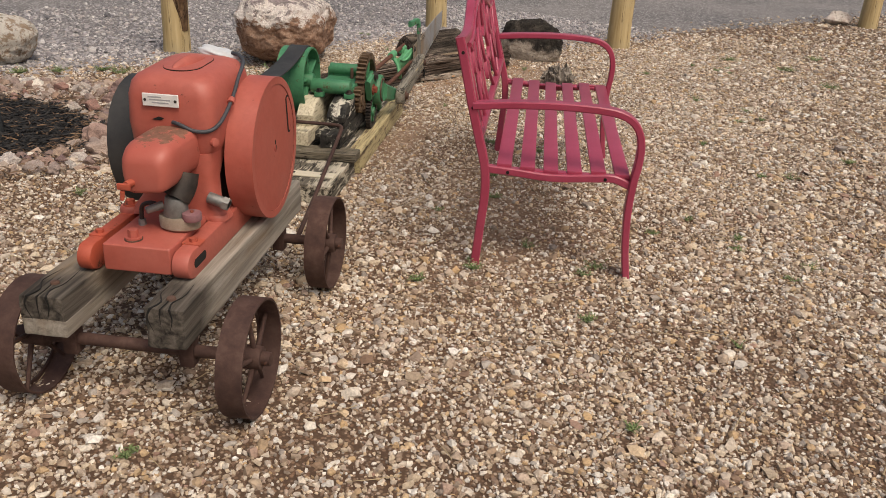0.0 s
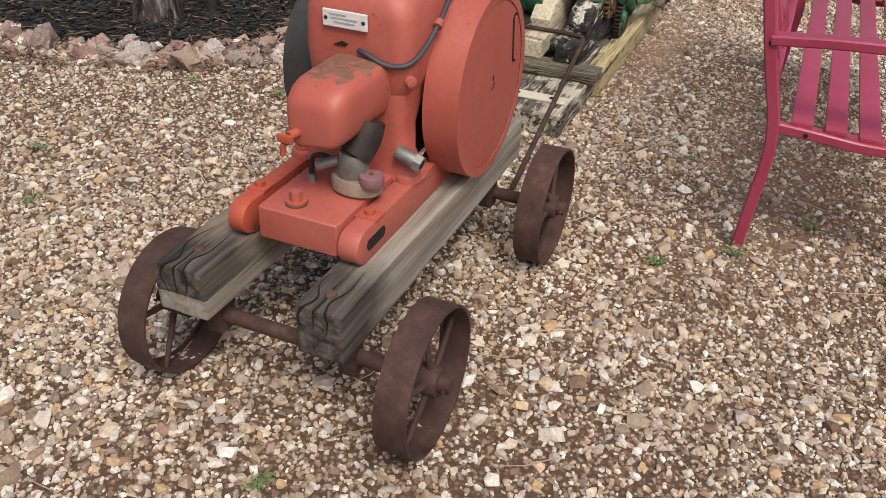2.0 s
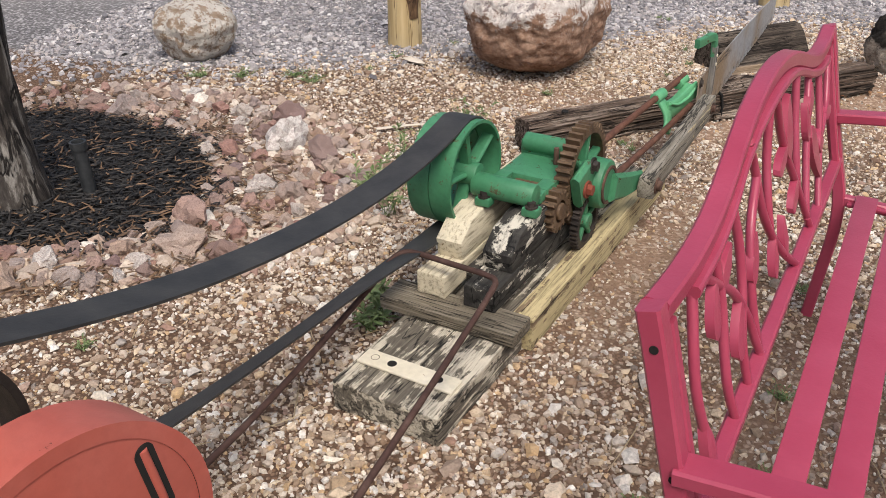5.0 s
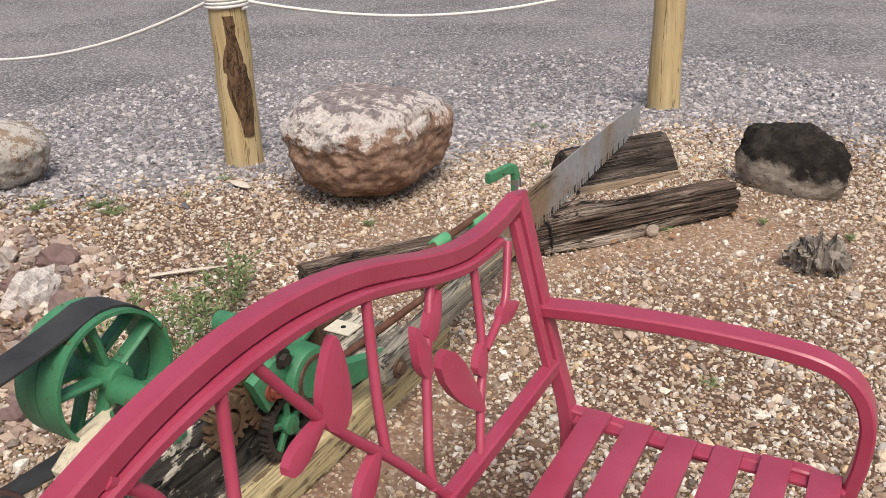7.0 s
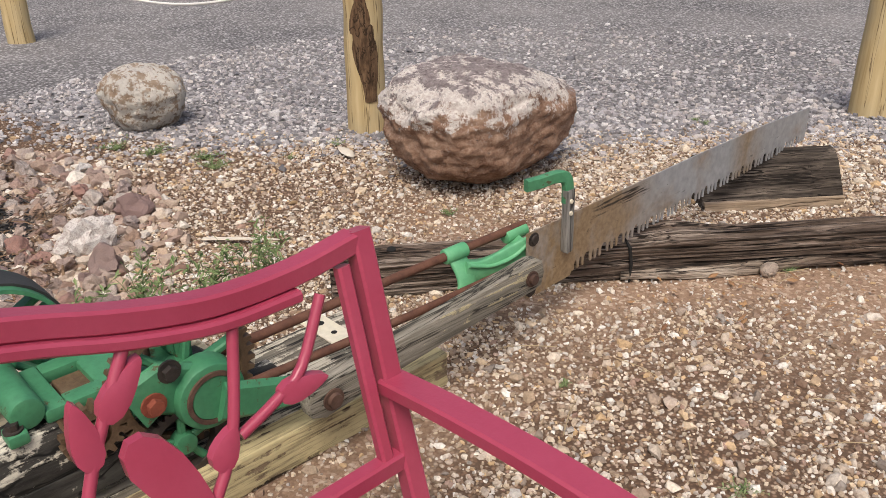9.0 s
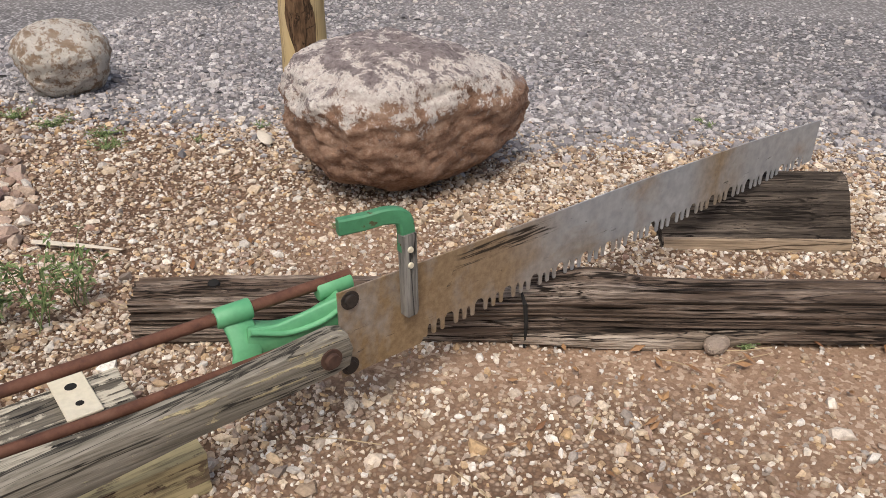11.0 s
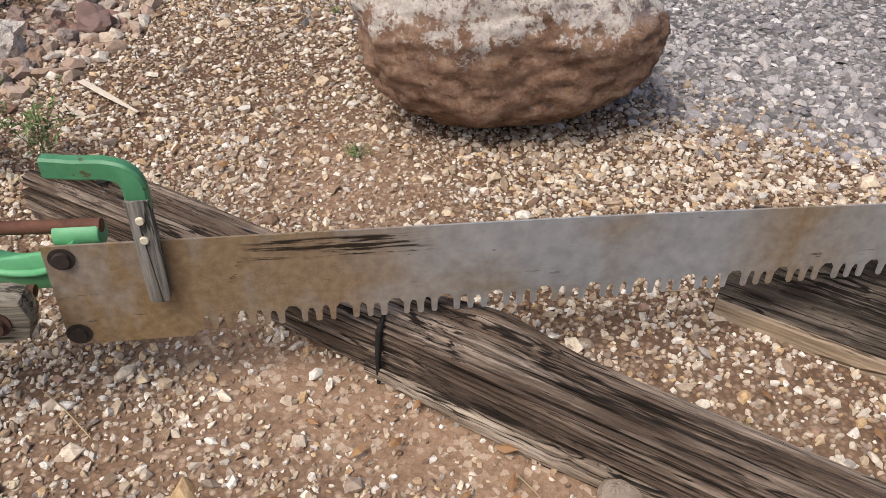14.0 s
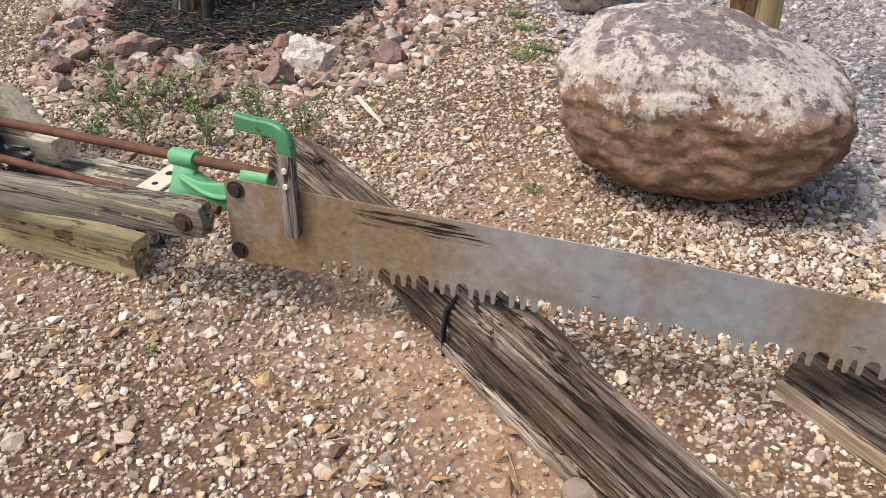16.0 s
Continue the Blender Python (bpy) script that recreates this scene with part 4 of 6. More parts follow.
            oc.append((cx + (hw + grow) * c * k * (1 - 0.12 * low), y - grow, cz + (hh + grow) * sn * k * (1 - 0.22 * low * (0.5 + 0.5 * c))))
        return oc

    shape = ((2.83, -0.677, 0.612, 0.068, 0.066), (2.74, -0.679, 0.610, 0.068, 0.067), (2.668, -0.681, 0.606, 0.067, 0.068), (2.640, -0.682, 0.602, 0.065, 0.064), (2.620, -0.683, 0.596, 0.060, 0.057), (2.609, -0.684, 0.591, 0.051, 0.047), (2.606, -0.684, 0.589, 0.040, 0.036))
    vb = part("valve_box", loft([box_ring(*r) for r in shape]), M_REDBARE, e, "rounded red valve box with bare rusty top", 50)
    tap = cyl((-0.712, 2.62, 0.575), (-0.72, 2.585, 0.575), 0.011, 0.010, 12)
    box(-0.735, -0.70, 2.565, 2.575, 0.568, 0.585, 0.003, 2, tap)
    cyl((-0.722, 2.57, 0.565), (-0.726, 2.57, 0.54), 0.006, None, 8, 0, tap)
    part("wing_screw", tap, M_REDTOP, vb, "", 40)
    elbow = smooth_line([(-0.625, 2.735, 0.57), (-0.628, 2.72, 0.535), (-0.64, 2.70, 0.505)], 4)
    part("intake_elbow", sweep(elbow, round_prof(0.037, 18), None, None, None), M_DARKIRON, vb, "dark oily intake elbow", 60)
    carb = part("carburettor", cyl((-0.645, 2.70, 0.455), (-0.64, 2.70, 0.512), 0.034, 0.030, 24, 0.004), M_GALV, e, "grey metal carburettor", 40)
    rings = []
    for z, k in ((0.420, 0.8), (0.426, 0.97), (0.452, 1.0), (0.458, 0.94)):
        rings.append([(-0.635 + 0.058 * k * math.cos(a), 2.70 + 0.04 * k * math.sin(a), z) for a in [2 * math.pi * i / 28 for i in range(28)]])
    part("float_bowl", loft(rings), M_BOWL, carb, "stained cast float bowl", 40)
    part("bowl_cap", cyl((-0.594, 2.688, 0.452), (-0.594, 2.688, 0.474), 0.027, 0.026, 26, 0.003), M_CAP, carb, "dull purple-pink round cap", 40)
    part("cap_stud", cyl((-0.594, 2.688, 0.474), (-0.594, 2.688, 0.479), 0.005, None, 10), M_REDBOLT, carb)
    part("side_nozzle", cyl((-0.675, 2.69, 0.488), (-0.71, 2.66, 0.478), 0.012, 0.010, 14, 0.002), M_GALV, carb, "", 40)
    mag = part("drain_cock", cyl((-0.592, 2.80, 0.478), (-0.540, 2.80, 0.462), 0.0165, None, 18, 0.003), M_GALV, e, "grey drain fitting", 40)
    part("fitting_end", cyl((-0.548, 2.80, 0.4645), (-0.532, 2.80, 0.4595), 0.021, 0.019, 6), M_GALV, mag)
    part("fitting_bore", cyl((-0.5325, 2.80, 0.4597), (-0.531, 2.80, 0.4592), 0.011, None, 14), M_HOLE, mag)
    # flywheel: a deep dish with a rim
    cy, cz = 3.088, 0.546
    fly = part("flywheel", ring_x(-0.566, -0.484, cy, cz, 0.218, 0.196, 72), M_RED, e, "red-painted solid flywheel", 40)
    rings = [[(x, cy + r * math.cos(2 * math.pi * i / 64), cz + r * math.sin(2 * math.pi * i / 64)) for i in range(64)] for x, r in ((-0.545, 0.197), (-0.4868, 0.197), (-0.4858, 0.190), (-0.4855, 0.10), (-0.4855, 0.02))]
    part("flywheel_web", loft(rings), M_RED, fly, "", 40)
    part("seam", ring_x(-0.4925, -0.4858, cy, cz, 0.1972, 0.1958, 64), M_HOLE, fly)
    part("crank_end", cyl((-0.492, cy, cz), (-0.4835, cy, cz), 0.013, 0.011, 18), M_REDDARK, fly, "", 40)
    part("key_hole", box(-0.4860, -0.4845, cy - 0.004, cy + 0.004, cz + 0.012, cz + 0.026, 0.001, 1), M_HOLE, fly)
    so = []
    for i in range(28):
        a = 2 * math.pi * i / 28
        p, q = 0.015 * math.cos(a), 0.015 * math.sin(a) + (0.048 if math.sin(a) > 0 else -0.048)
        t = radians(8)
        so.append((cy + 0.135 + p * math.cos(t) - q * math.sin(t), cz + 0.075 + p * math.sin(t) + q * math.cos(t)))
    part("starting_slot", slab(so, 0, -0.4875, -0.4842), M_HOLE, fly)
    gr = sweep([(-0.4865, cy + 0.127, cz + 0.130), (-0.4855, cy + 0.135, cz + 0.075), (-0.4865, cy + 0.143, cz + 0.022)], round_prof(0.0065, 10))
    part("starting_grip", gr, M_RED, fly, "", 60)
    part("crankshaft", cyl((-0.93, cy, cz), (-0.55, cy, cz), 0.03, None, 20), M_DARKIRON, e, "", 40)
    pul = part("belt_pulley", ring_x(-0.930, -0.838, cy, cz, 0.192, 0.178, 64), M_DARKIRON, e, "dark iron belt pulley", 40)
    for i in range(4):
        a = 0.4 + math.pi * i / 2
        part("spoke", cyl((-0.89, cy, cz), (-0.89, cy + 0.186 * math.cos(a), cz + 0.186 * math.sin(a)), 0.018, 0.014, 10), M_DARKIRON, pul, "", 60)
    wire = smooth_line([(-0.676, 2.794, 0.690), (-0.655, 2.786, 0.688), (-0.615, 2.788, 0.672), (-0.575, 2.80, 0.672), (-0.556, 2.84, 0.69), (-0.552, 2.92, 0.735), (-0.556, 2.99, 0.782), (-0.562, 3.05, 0.812), (-0.585, 3.08, 0.826), (-0.61, 3.09, 0.83)], 7)
    cable = part("ignition_cable", sweep(wire, round_prof(0.0055, 10)), M_WIRE, e, "grey rubber ignition cable", 60)
    part("cable_clip", cyl((-0.5515, 2.905, 0.727), (-0.552, 2.92, 0.735), 0.0105, None, 12), M_RED, cable)
    part("hopper_crack", slab([(-0.735, 0.694), (-0.715, 0.703), (-0.70, 0.699), (-0.708, 0.693)], 1, 2.7925, 2.795), M_HOLE, hop)


build_engine()


def build_rag():
    bm = bmesh.new()
    bmesh.ops.create_icosphere(bm, subdivisions=4, radius=1.0)
    for v in bm.verts:
        c = v.co * (1 + 0.22 * noise.noise(v.co * 1.8 + Vector((7, 2, 1))) + 0.06 * noise.noise(v.co * 5))
        v.co = Vector((-0.655 + c.x * 0.062 + c.y * 0.01, 3.098 + c.y * 0.028, 0.826 + c.z * 0.016 - 0.012 * c.x))
    single("rag", bm, M_RAG, "crumpled pale blue rag lying on the red engine", "rag", "", (-0.675, 3.085, 0.825), 180)


build_rag()


# ---- belt between the engine and the saw's pulley ----
def build_belt():
    c1, r1, c2, r2 = (3.088, 0.546), 0.195, (4.728, 0.384), 0.161
    pts = []
    for i in range(15):
        a = math.pi * (1.5 - i / 14)
        pts.append((c1[0] + r1 * math.cos(a), c1[1] + r1 * math.sin(a)))
    for i in range(1, 24):
        t = i / 24
        y = c1[0] + t * (c2[0] - c1[0])
        z = (c1[1] + r1) * (1 - t) + (c2[1] + r2) * t - 0.147 * 4 * t * (1 - t) * (0.75 + 0.25 * t)
        pts.append((y, z))
    for i in range(15):
        a = math.pi * (0.5 - i / 14)
        pts.append((c2[0] + r2 * math.cos(a), c2[1] + r2 * math.sin(a)))
    for i in range(1, 24):
        t = 1 - i / 24
        y = c1[0] + t * (c2[0] - c1[0])
        z = (c1[1] - r1) * (1 - t) + (c2[1] - r2) * t - 0.012 * 4 * t * (1 - t)
        pts.append((y, z))
    bm = bmesh.new()
    loops = []
    n = len(pts)
    for i, (y, z) in enumerate(pts):
        p, q = pts[i - 1], pts[(i + 1) % n]
        d = Vector((q[0] - p[0], q[1] - p[1])).normalized()
        nrm = Vector((-d.y, d.x))
        shift = 0.004 * math.sin(i * 0.4)
        tw = 0.5 * math.sin(math.pi * min(1.0, max(0.0, (i - 53) / 23))) ** 0.7 if i > 53 else 0.0
        ring = []
        for u, o in ((-0.045, 0.0), (0.045, 0.0), (0.045, 0.006), (-0.045, 0.006)):
            ring.append(bm.verts.new((-0.884 - 0.012 * min(1.0, max(0.0, (y - 3.1) / 1.5)) + shift + u * math.cos(tw), y + nrm.x * o, z + nrm.y * o + u * math.sin(tw))))
        loops.append(ring)
    for i in range(n):
        a, b = loops[i], loops[(i + 1) % n]
        for k in range(4):
            bm.faces.new((a[k], a[(k + 1) % 4], b[(k + 1) % 4], b[k]))
    single("drive_belt", bm, M_BELT, "wide black rubber drive belt slung between two pulleys", "belt", "", (-0.93, 3.085, 0.4), 35)


build_belt()


# ---- drag saw frame ----
def build_saw():
    s = thing("drag_saw", (-0.75, 4.9, 0), "old green drag saw machine on a peeling timber base", "saw")
    part("front_plank", timber(-0.866, -0.556, 4.03, 4.49, 0.0, 0.0865, 0.004, 7, 0.006, 8.0), M_PLANK, s, "white peeling split plank with cream end", 40)
    part("base_plank", timber(-0.935, -0.60, 4.494, 5.675, 0.0, 0.088, 0.003, 7, 0.006, 2.0), M_PLANK, s, "white peeling split plank", 40)
    part("side_timber", timber(-0.598, -0.53, 4.50, 5.725, -0.005, 0.098, 0.004, 6, 0.006, 4.0), M_PLANKEDGE, s, "cream peeling side timber", 40)
    part("cross_board", timber(-0.945, -0.525, 4.365, 4.475, 0.089, 0.128, 0.003, 5, 0.005, 6.0), M_CROSS, s, "grey weathered cross board", 40)
    strip = part("metal_strip", box(-0.852, -0.572, 4.12, 4.18, 0.0885, 0.0965, 0.002, 1), M_WHITEPLATE, s, "cream painted metal strip with holes", 30)
    for x in (-0.762, -0.625):
        part("hole", cyl((x, 4.15, 0.096), (x, 4.15, 0.0972), 0.0125, None, 18), M_HOLE, strip)
    part("stamp", ring2d(-0.815, 4.152, 0.0968, 0.012), M_CROSS, strip)
    strip = part("end_plate", box(-0.975, -0.79, 5.53, 5.605, 0.090, 0.097, 0.002, 1), M_WHITEPLATE, s, "cream painted metal plate with bolt holes", 30)
    for x, r in ((-0.905, 0.013), (-0.835, 0.009)):
        part("hole", cyl((x, 5.568, 0.0968), (x, 5.568, 0.0979), r, None, 18), M_HOLE, strip)
    # stepped support blocks
    for x0, x1, mat, sd, lab in ((-0.862, -0.772, M_BLOCK, 1.0, "cream painted stepped timber block"), (-0.712, -0.615, M_BLOCKDARK, 7.0, "black and white peeling timber block")):
        b = timber(x0, x1, 4.435, 5.28, 0.129, 0.198, 0.003, 4, 0.005, sd)
        lower = part("support_block", b, mat, s, lab, 40)
        out = [(4.545, 0.199), (4.535, 0.255), (4.60, 0.300), (4.70, 0.318), (5.10, 0.318), (5.16, 0.26), (5.20, 0.199)]
        bm = slab(out, 0, x0 + 0.004, x1 - 0.002, 0.005)
        part("upper_block", bm, mat, lower, "", 40)
    part("inner_board", timber(-0.772, -0.712, 4.56, 5.2, 0.129, 0.17, 0.003, 3, 0.004, 3.0), M_BLOCKDARK, s, "", 40)
    # cast body
    body = part("casting", box(-0.855, -0.665, 4.86, 5.05, 0.318, 0.35, 0.008, 2), M_GREEN, s, "green painted casting with rust showing", 40)
    for x0, x1, y0, y1, z0, z1 in ((-0.855, -0.665, 4.745, 4.79, 0.322, 0.352), (-0.855, -0.81, 4.79, 4.87, 0.322, 0.352), (-0.71, -0.665, 4.79, 4.87, 0.322, 0.352), (-0.86, -0.66, 5.02, 5.06, 0.335, 0.395)):
        part("casting_bar", box(x0, x1, y0, y1, z0, z1, 0.006, 2), M_GREEN, body, "", 40)
    part("oil_plate", box(-0.80, -0.72, 4.80, 4.865, 0.316, 0.335, 0.003, 1), M_TEETH, body, "", 40)
    body.location.x = 0.035
    part("shaft_housing", cyl((-0.862, 4.715, 0.362), (-0.665, 4.715, 0.362), 0.036, 0.034, 26, 0.005), M_GREEN, body, "", 40)
    part("rear_housing", cyl((-0.85, 5.035, 0.385), (-0.665, 5.035, 0.385), 0.03, 0.03, 24, 0.005), M_GREEN, body, "", 40)
    for x in (-0.815, -0.665):
        lug = part("lug", box(x - 0.025, x + 0.025, 4.665, 4.705, 0.315, 0.342, 0.008, 2), M_GREEN, body, "", 40)
        part("lug_bolt", bolt(x, 4.683, 0.34, 0.013, 0.018, 2), M_DARKIRON, lug, "", 30)
    part("grease_cup", cyl((-0.72, 4.98, 0.35), (-0.72, 4.98, 0.405), 0.009, 0.008, 12, 0.002), M_BROWNIRON, body, "", 40)
    # spoked belt pulley, tight and loose halves
    cy, cz = 4.728, 0.384
    for x0, x1 in ((-0.970, -0.902), (-0.898, -0.829)):
        pul = part("pulley", ring_x(x0, x1, cy, cz, 0.160, 0.151, 64), M_GREEN, s, "green spoked belt pulley", 40)
        for i in range(5):
            a = 0.5 + 2 * math.pi * i / 5
            d = Vector((0, math.cos(a), math.sin(a)))
            x = (x0 + x1) / 2
            bm = sweep([Vector((x, cy, cz)) + d * 0.03, Vector((x, cy, cz)) + d * 0.154], rect(0.042, 0.016, 0.006), (1, 0, 0))
            part("spoke", bm, M_GREEN, pul, "", 40)
        part("hub", cyl((x0, cy, cz), (x1 + 0.01, cy, cz), 0.036, 0.034, 24, 0.004), M_GREEN, pul, "", 40)
    part("pulley_shaft", cyl((-0.98, cy, cz - 0.02), (-0.635, cy, cz - 0.02), 0.016, None, 18), M_DARKIRON, s, "", 40)
    # gears
    gear(s, -0.642, -0.596, 5.025, 0.315, 0.166, 40, 0.017, M_TEETH, M_GREEN, "large greasy gear with green web", 6)
    gear(s, -0.592, -0.568, 4.985, 0.178, 0.095, 34, 0.009, M_DARKIRON, M_GREEN, "dark greasy smaller gear", 5)
    gear(s, -0.640, -0.594, 4.815, 0.280, 0.066, 16, 0.015, M_TEETH, M_TEETH, "rusty pinion gear", 0)
    arm = bmesh.new()
    sweep([(-0.578, 4.89, 0.31), (-0.575, 4.95, 0.335), (-0.575, 5.05, 0.29)], rect(0.03, 0.12, 0.01), (1, 0, 0), arm)
    brk = part("bearing_bracket", arm, M_GREEN, s, "green bearing bracket", 40)
    part("crank_bearing", cyl((-0.60, 5.05, 0.285), (-0.535, 5.05, 0.285), 0.082, 0.078, 36, 0.008), M_GREEN, brk, "", 40)
    part("bearing_ring", ring_x(-0.536, -0.529, 5.05, 0.285, 0.062, 0.052, 36), M_BROWNIRON, brk, "", 40)
    part("bearing_core", cyl((-0.54, 5.05, 0.285), (-0.531, 5.05, 0.285), 0.052, 0.05, 30), M_GREEN, brk, "", 40)
    part("red_nut", bolt(-0.562, 4.93, 0.312, 0.019, 0.022, 0), M_REDBOLT, brk, "rusty red nut", 30)
    part("dark_nut", bolt(-0.565, 4.975, 0.372, 0.018, 0.02, 0), M_DARKIRON, brk, "", 30)
    crank = sweep([(-0.525, 5.06, 0.272), (-0.518, 5.18, 0.235), (-0.512, 5.31, 0.205)], rect(0.026, 0.085, 0.012), (1, 0, 0), None, [1.1, 1.0, 0.75])
    part("crank_arm", crank, M_GREEN, s, "green crank arm", 40)
    part("front_stay", sweep([(-0.66, 5.05, 0.30), (-0.62, 5.15, 0.24), (-0.60, 5.30, 0.13), (-0.62, 5.36, 0.10)], rect(0.03, 0.03, 0.008), (1, 0, 0)), M_GREEN, s, "", 40)
    # guide rods
    part("guide_rod", sweep([(-0.685, 5.03, 0.285), (-0.66, 5.5, 0.302), (-0.605, 6.11, 0.335)], round_prof(0.0125, 14)), M_RUSTROD, s, "rusty round guide rod", 60)
    part("guide_rod", sweep([(-0.56, 5.10, 0.262), (-0.548, 5.6, 0.25), (-0.54, 6.0, 0.252)], round_prof(0.011, 14)), M_RUSTROD, s, "rusty round guide rod", 60)
    # wooden pitman
    bm = slab([(5.235, 0.175), (5.228, 0.215), (5.245, 0.243), (5.40, 0.263), (5.70, 0.284), (5.985, 0.310), (6.012, 0.302), (6.022, 0.265), (6.012, 0.228), (5.98, 0.220), (5.70, 0.205), (5.40, 0.178), (5.27, 0.160)], 0, -0.496, -0.448, 0.005)
    pit = part("pitman_arm", bm, M_ARM, s, "grey wooden pitman arm with yellow paint remains", 40)
    part("pitman_bolt", bolt(-0.448, 5.292, 0.203, 0.019, 0.016, 0, 1, False), M_BROWNIRON, pit, "", 30)
    part("pitman_bolt", bolt(-0.448, 5.969, 0.262, 0.016, 0.014, 0, 1, False), M_BROWNIRON, pit, "", 30)
    # saw bracket
    leg = smooth_line([(-0.635, 5.853, 0.312), (-0.612, 5.858, 0.285), (-0.592, 5.858, 0.25), (-0.582, 5.846, 0.215), (-0.578, 5.825, 0.195)], 5)
    br = part("saw_bracket", sweep(leg, rect(0.062, 0.016, 0.005), (0, 1, 0)), M_LIGHTGREEN, s, "light green saw bracket", 60)
    wall = smooth_line([(-0.597, 5.86, 0.262), (-0.585, 5.92, 0.255), (-0.57, 5.99, 0.270), (-0.553, 6.045, 0.288), (-0.545, 6.075, 0.295)], 5)
    part("web", sweep(wall, rect(0.07, 0.013, 0.004), (0, 0, 1)), M_LIGHTGREEN, br, "", 60)
    shelf = smooth_line([(-0.61, 5.87, 0.288), (-0.597, 5.94, 0.268), (-0.58, 6.01, 0.278), (-0.565, 6.065, 0.312)], 5)
    part("shelf", sweep(shelf, rect(0.06, 0.012, 0.004), (1, 0, 0)), M_LIGHTGREEN, br, "", 60)
    for y0, y1, x, z in ((5.815, 5.89, -0.635, 0.316), (6.03, 6.11, -0.612, 0.316)):
        part("sleeve", cyl((x, y0, z), (x + 0.008, y1, z + 0.005), 0.022, 0.022, 22, 0.004), M_LIGHTGREEN, br, "", 40)
    # blade with its teeth cut out
    low = [(0.0, 0.140), (0.205, 0.142)]
    y = 0.215
    k = 0
    while y < 1.745:
        base = 0.150 + 0.032 * (y / 1.8)
        arch = k % 3 == 2
        gap = 0.030 if arch else 0.0145
        tip = 0.0095 + 0.001 * (k % 2)
        depth = 0.038 if arch else 0.030 + 0.004 * (k % 2)
        low += [(y, base + 0.003), (y + 0.002, base), (y + tip - 0.002, base), (y + tip, base + 0.003), (y + tip + 0.001, base + depth * 0.72), (y + tip + gap * 0.28, base + depth), (y + tip + gap * 0.72, base + depth), (y + tip + gap - 0.001, base + depth * 0.72)]
        y += tip + gap
        k += 1
    low += [(y, 0.182), (1.80, 0.184)]
    b = bmesh.new()
    cols = []
    for y, z in low:
        zt = float(np.interp(y, [0.0, 0.4, 0.9, 1.4, 1.81], [0.350, 0.349, 0.348, 0.340, 0.322]))
        yt = y + 0.010 * (y > 1.79)
        cols.append([b.verts.new(c) for c in ((0, y, z), (0.004, y, z), (0.004, yt, zt), (0, yt, zt))])
    for p, q in zip(cols, cols[1:]):
        for k in range(4):
            b.faces.new((p[k], q[k], q[(k + 1) % 4], p[(k + 1) % 4]))
    b.faces.new(cols[0])
    b.faces.new(cols[-1][::-1])
    bmesh.ops.recalc_face_normals(b, faces=b.faces)
    me = bpy.data.meshes.new("saw_blade")
    b.to_mesh(me)
    b.free()
    me.materials.append(M_BLADE)
    blade = new("saw_blade", me)
    blade.parent = s
    blade.location = Vector((-0.530, 6.034, 0.0)) - ORIGIN[s]
    blade.rotation_euler = (0, 0, radians(1.8))
    blade.scale = (1, 1.0155, 1)
    tagged(blade, "long grey steel saw blade with rust stains and raker teeth")
    ORIGIN[blade] = Vector((0, 0, 0))
    for y, z in ((0.028, 0.325), (0.02, 0.165)):
        part("blade_bolt", bolt(0.004, y, z, 0.0145, 0.009, 0, 1, False), M_DARKIRON, blade, "", 30)
    slat = slab([(0.152, 0.245), (0.160, 0.238), (0.182, 0.24), (0.187, 0.25), (0.184, 0.44), (0.148, 0.44)], 0, 0.0045, 0.026, 0.003)
    part("handle_slat", slat, M_SLAT, blade, "grey wooden handle slat", 35)
    for z in (0.405, 0.368):
        part("screw", cyl((0.025, 0.166, z), (0.030, 0.166, z), 0.0075, 0.006, 14), M_WHITEPLATE, blade, "", 30)
    grip = smooth_line([(0.012, 0.166, 0.40), (0.010, 0.166, 0.455), (0.006, 0.155, 0.478), (-0.005, 0.125, 0.484), (-0.018, 0.08, 0.479), (-0.03, 0.03, 0.478)], 6)
    part("saw_grip", sweep(grip, rect(0.022, 0.036, 0.004), (1, 0, 0)), M_GREEN, blade, "green painted iron grip", 28)


def ring2d(x, y, z, r):
    bm = bmesh.new()
    for a in range(24):
        t0, t1 = 2 * math.pi * a / 24, 2 * math.pi * (a + 1) / 24
        v = [bm.verts.new((x + k * math.cos(t), y + k * math.sin(t), z)) for k, t in ((r, t0), (r, t1), (r * 0.82, t1), (r * 0.82, t0))]
        bm.faces.new(v)
    return bm


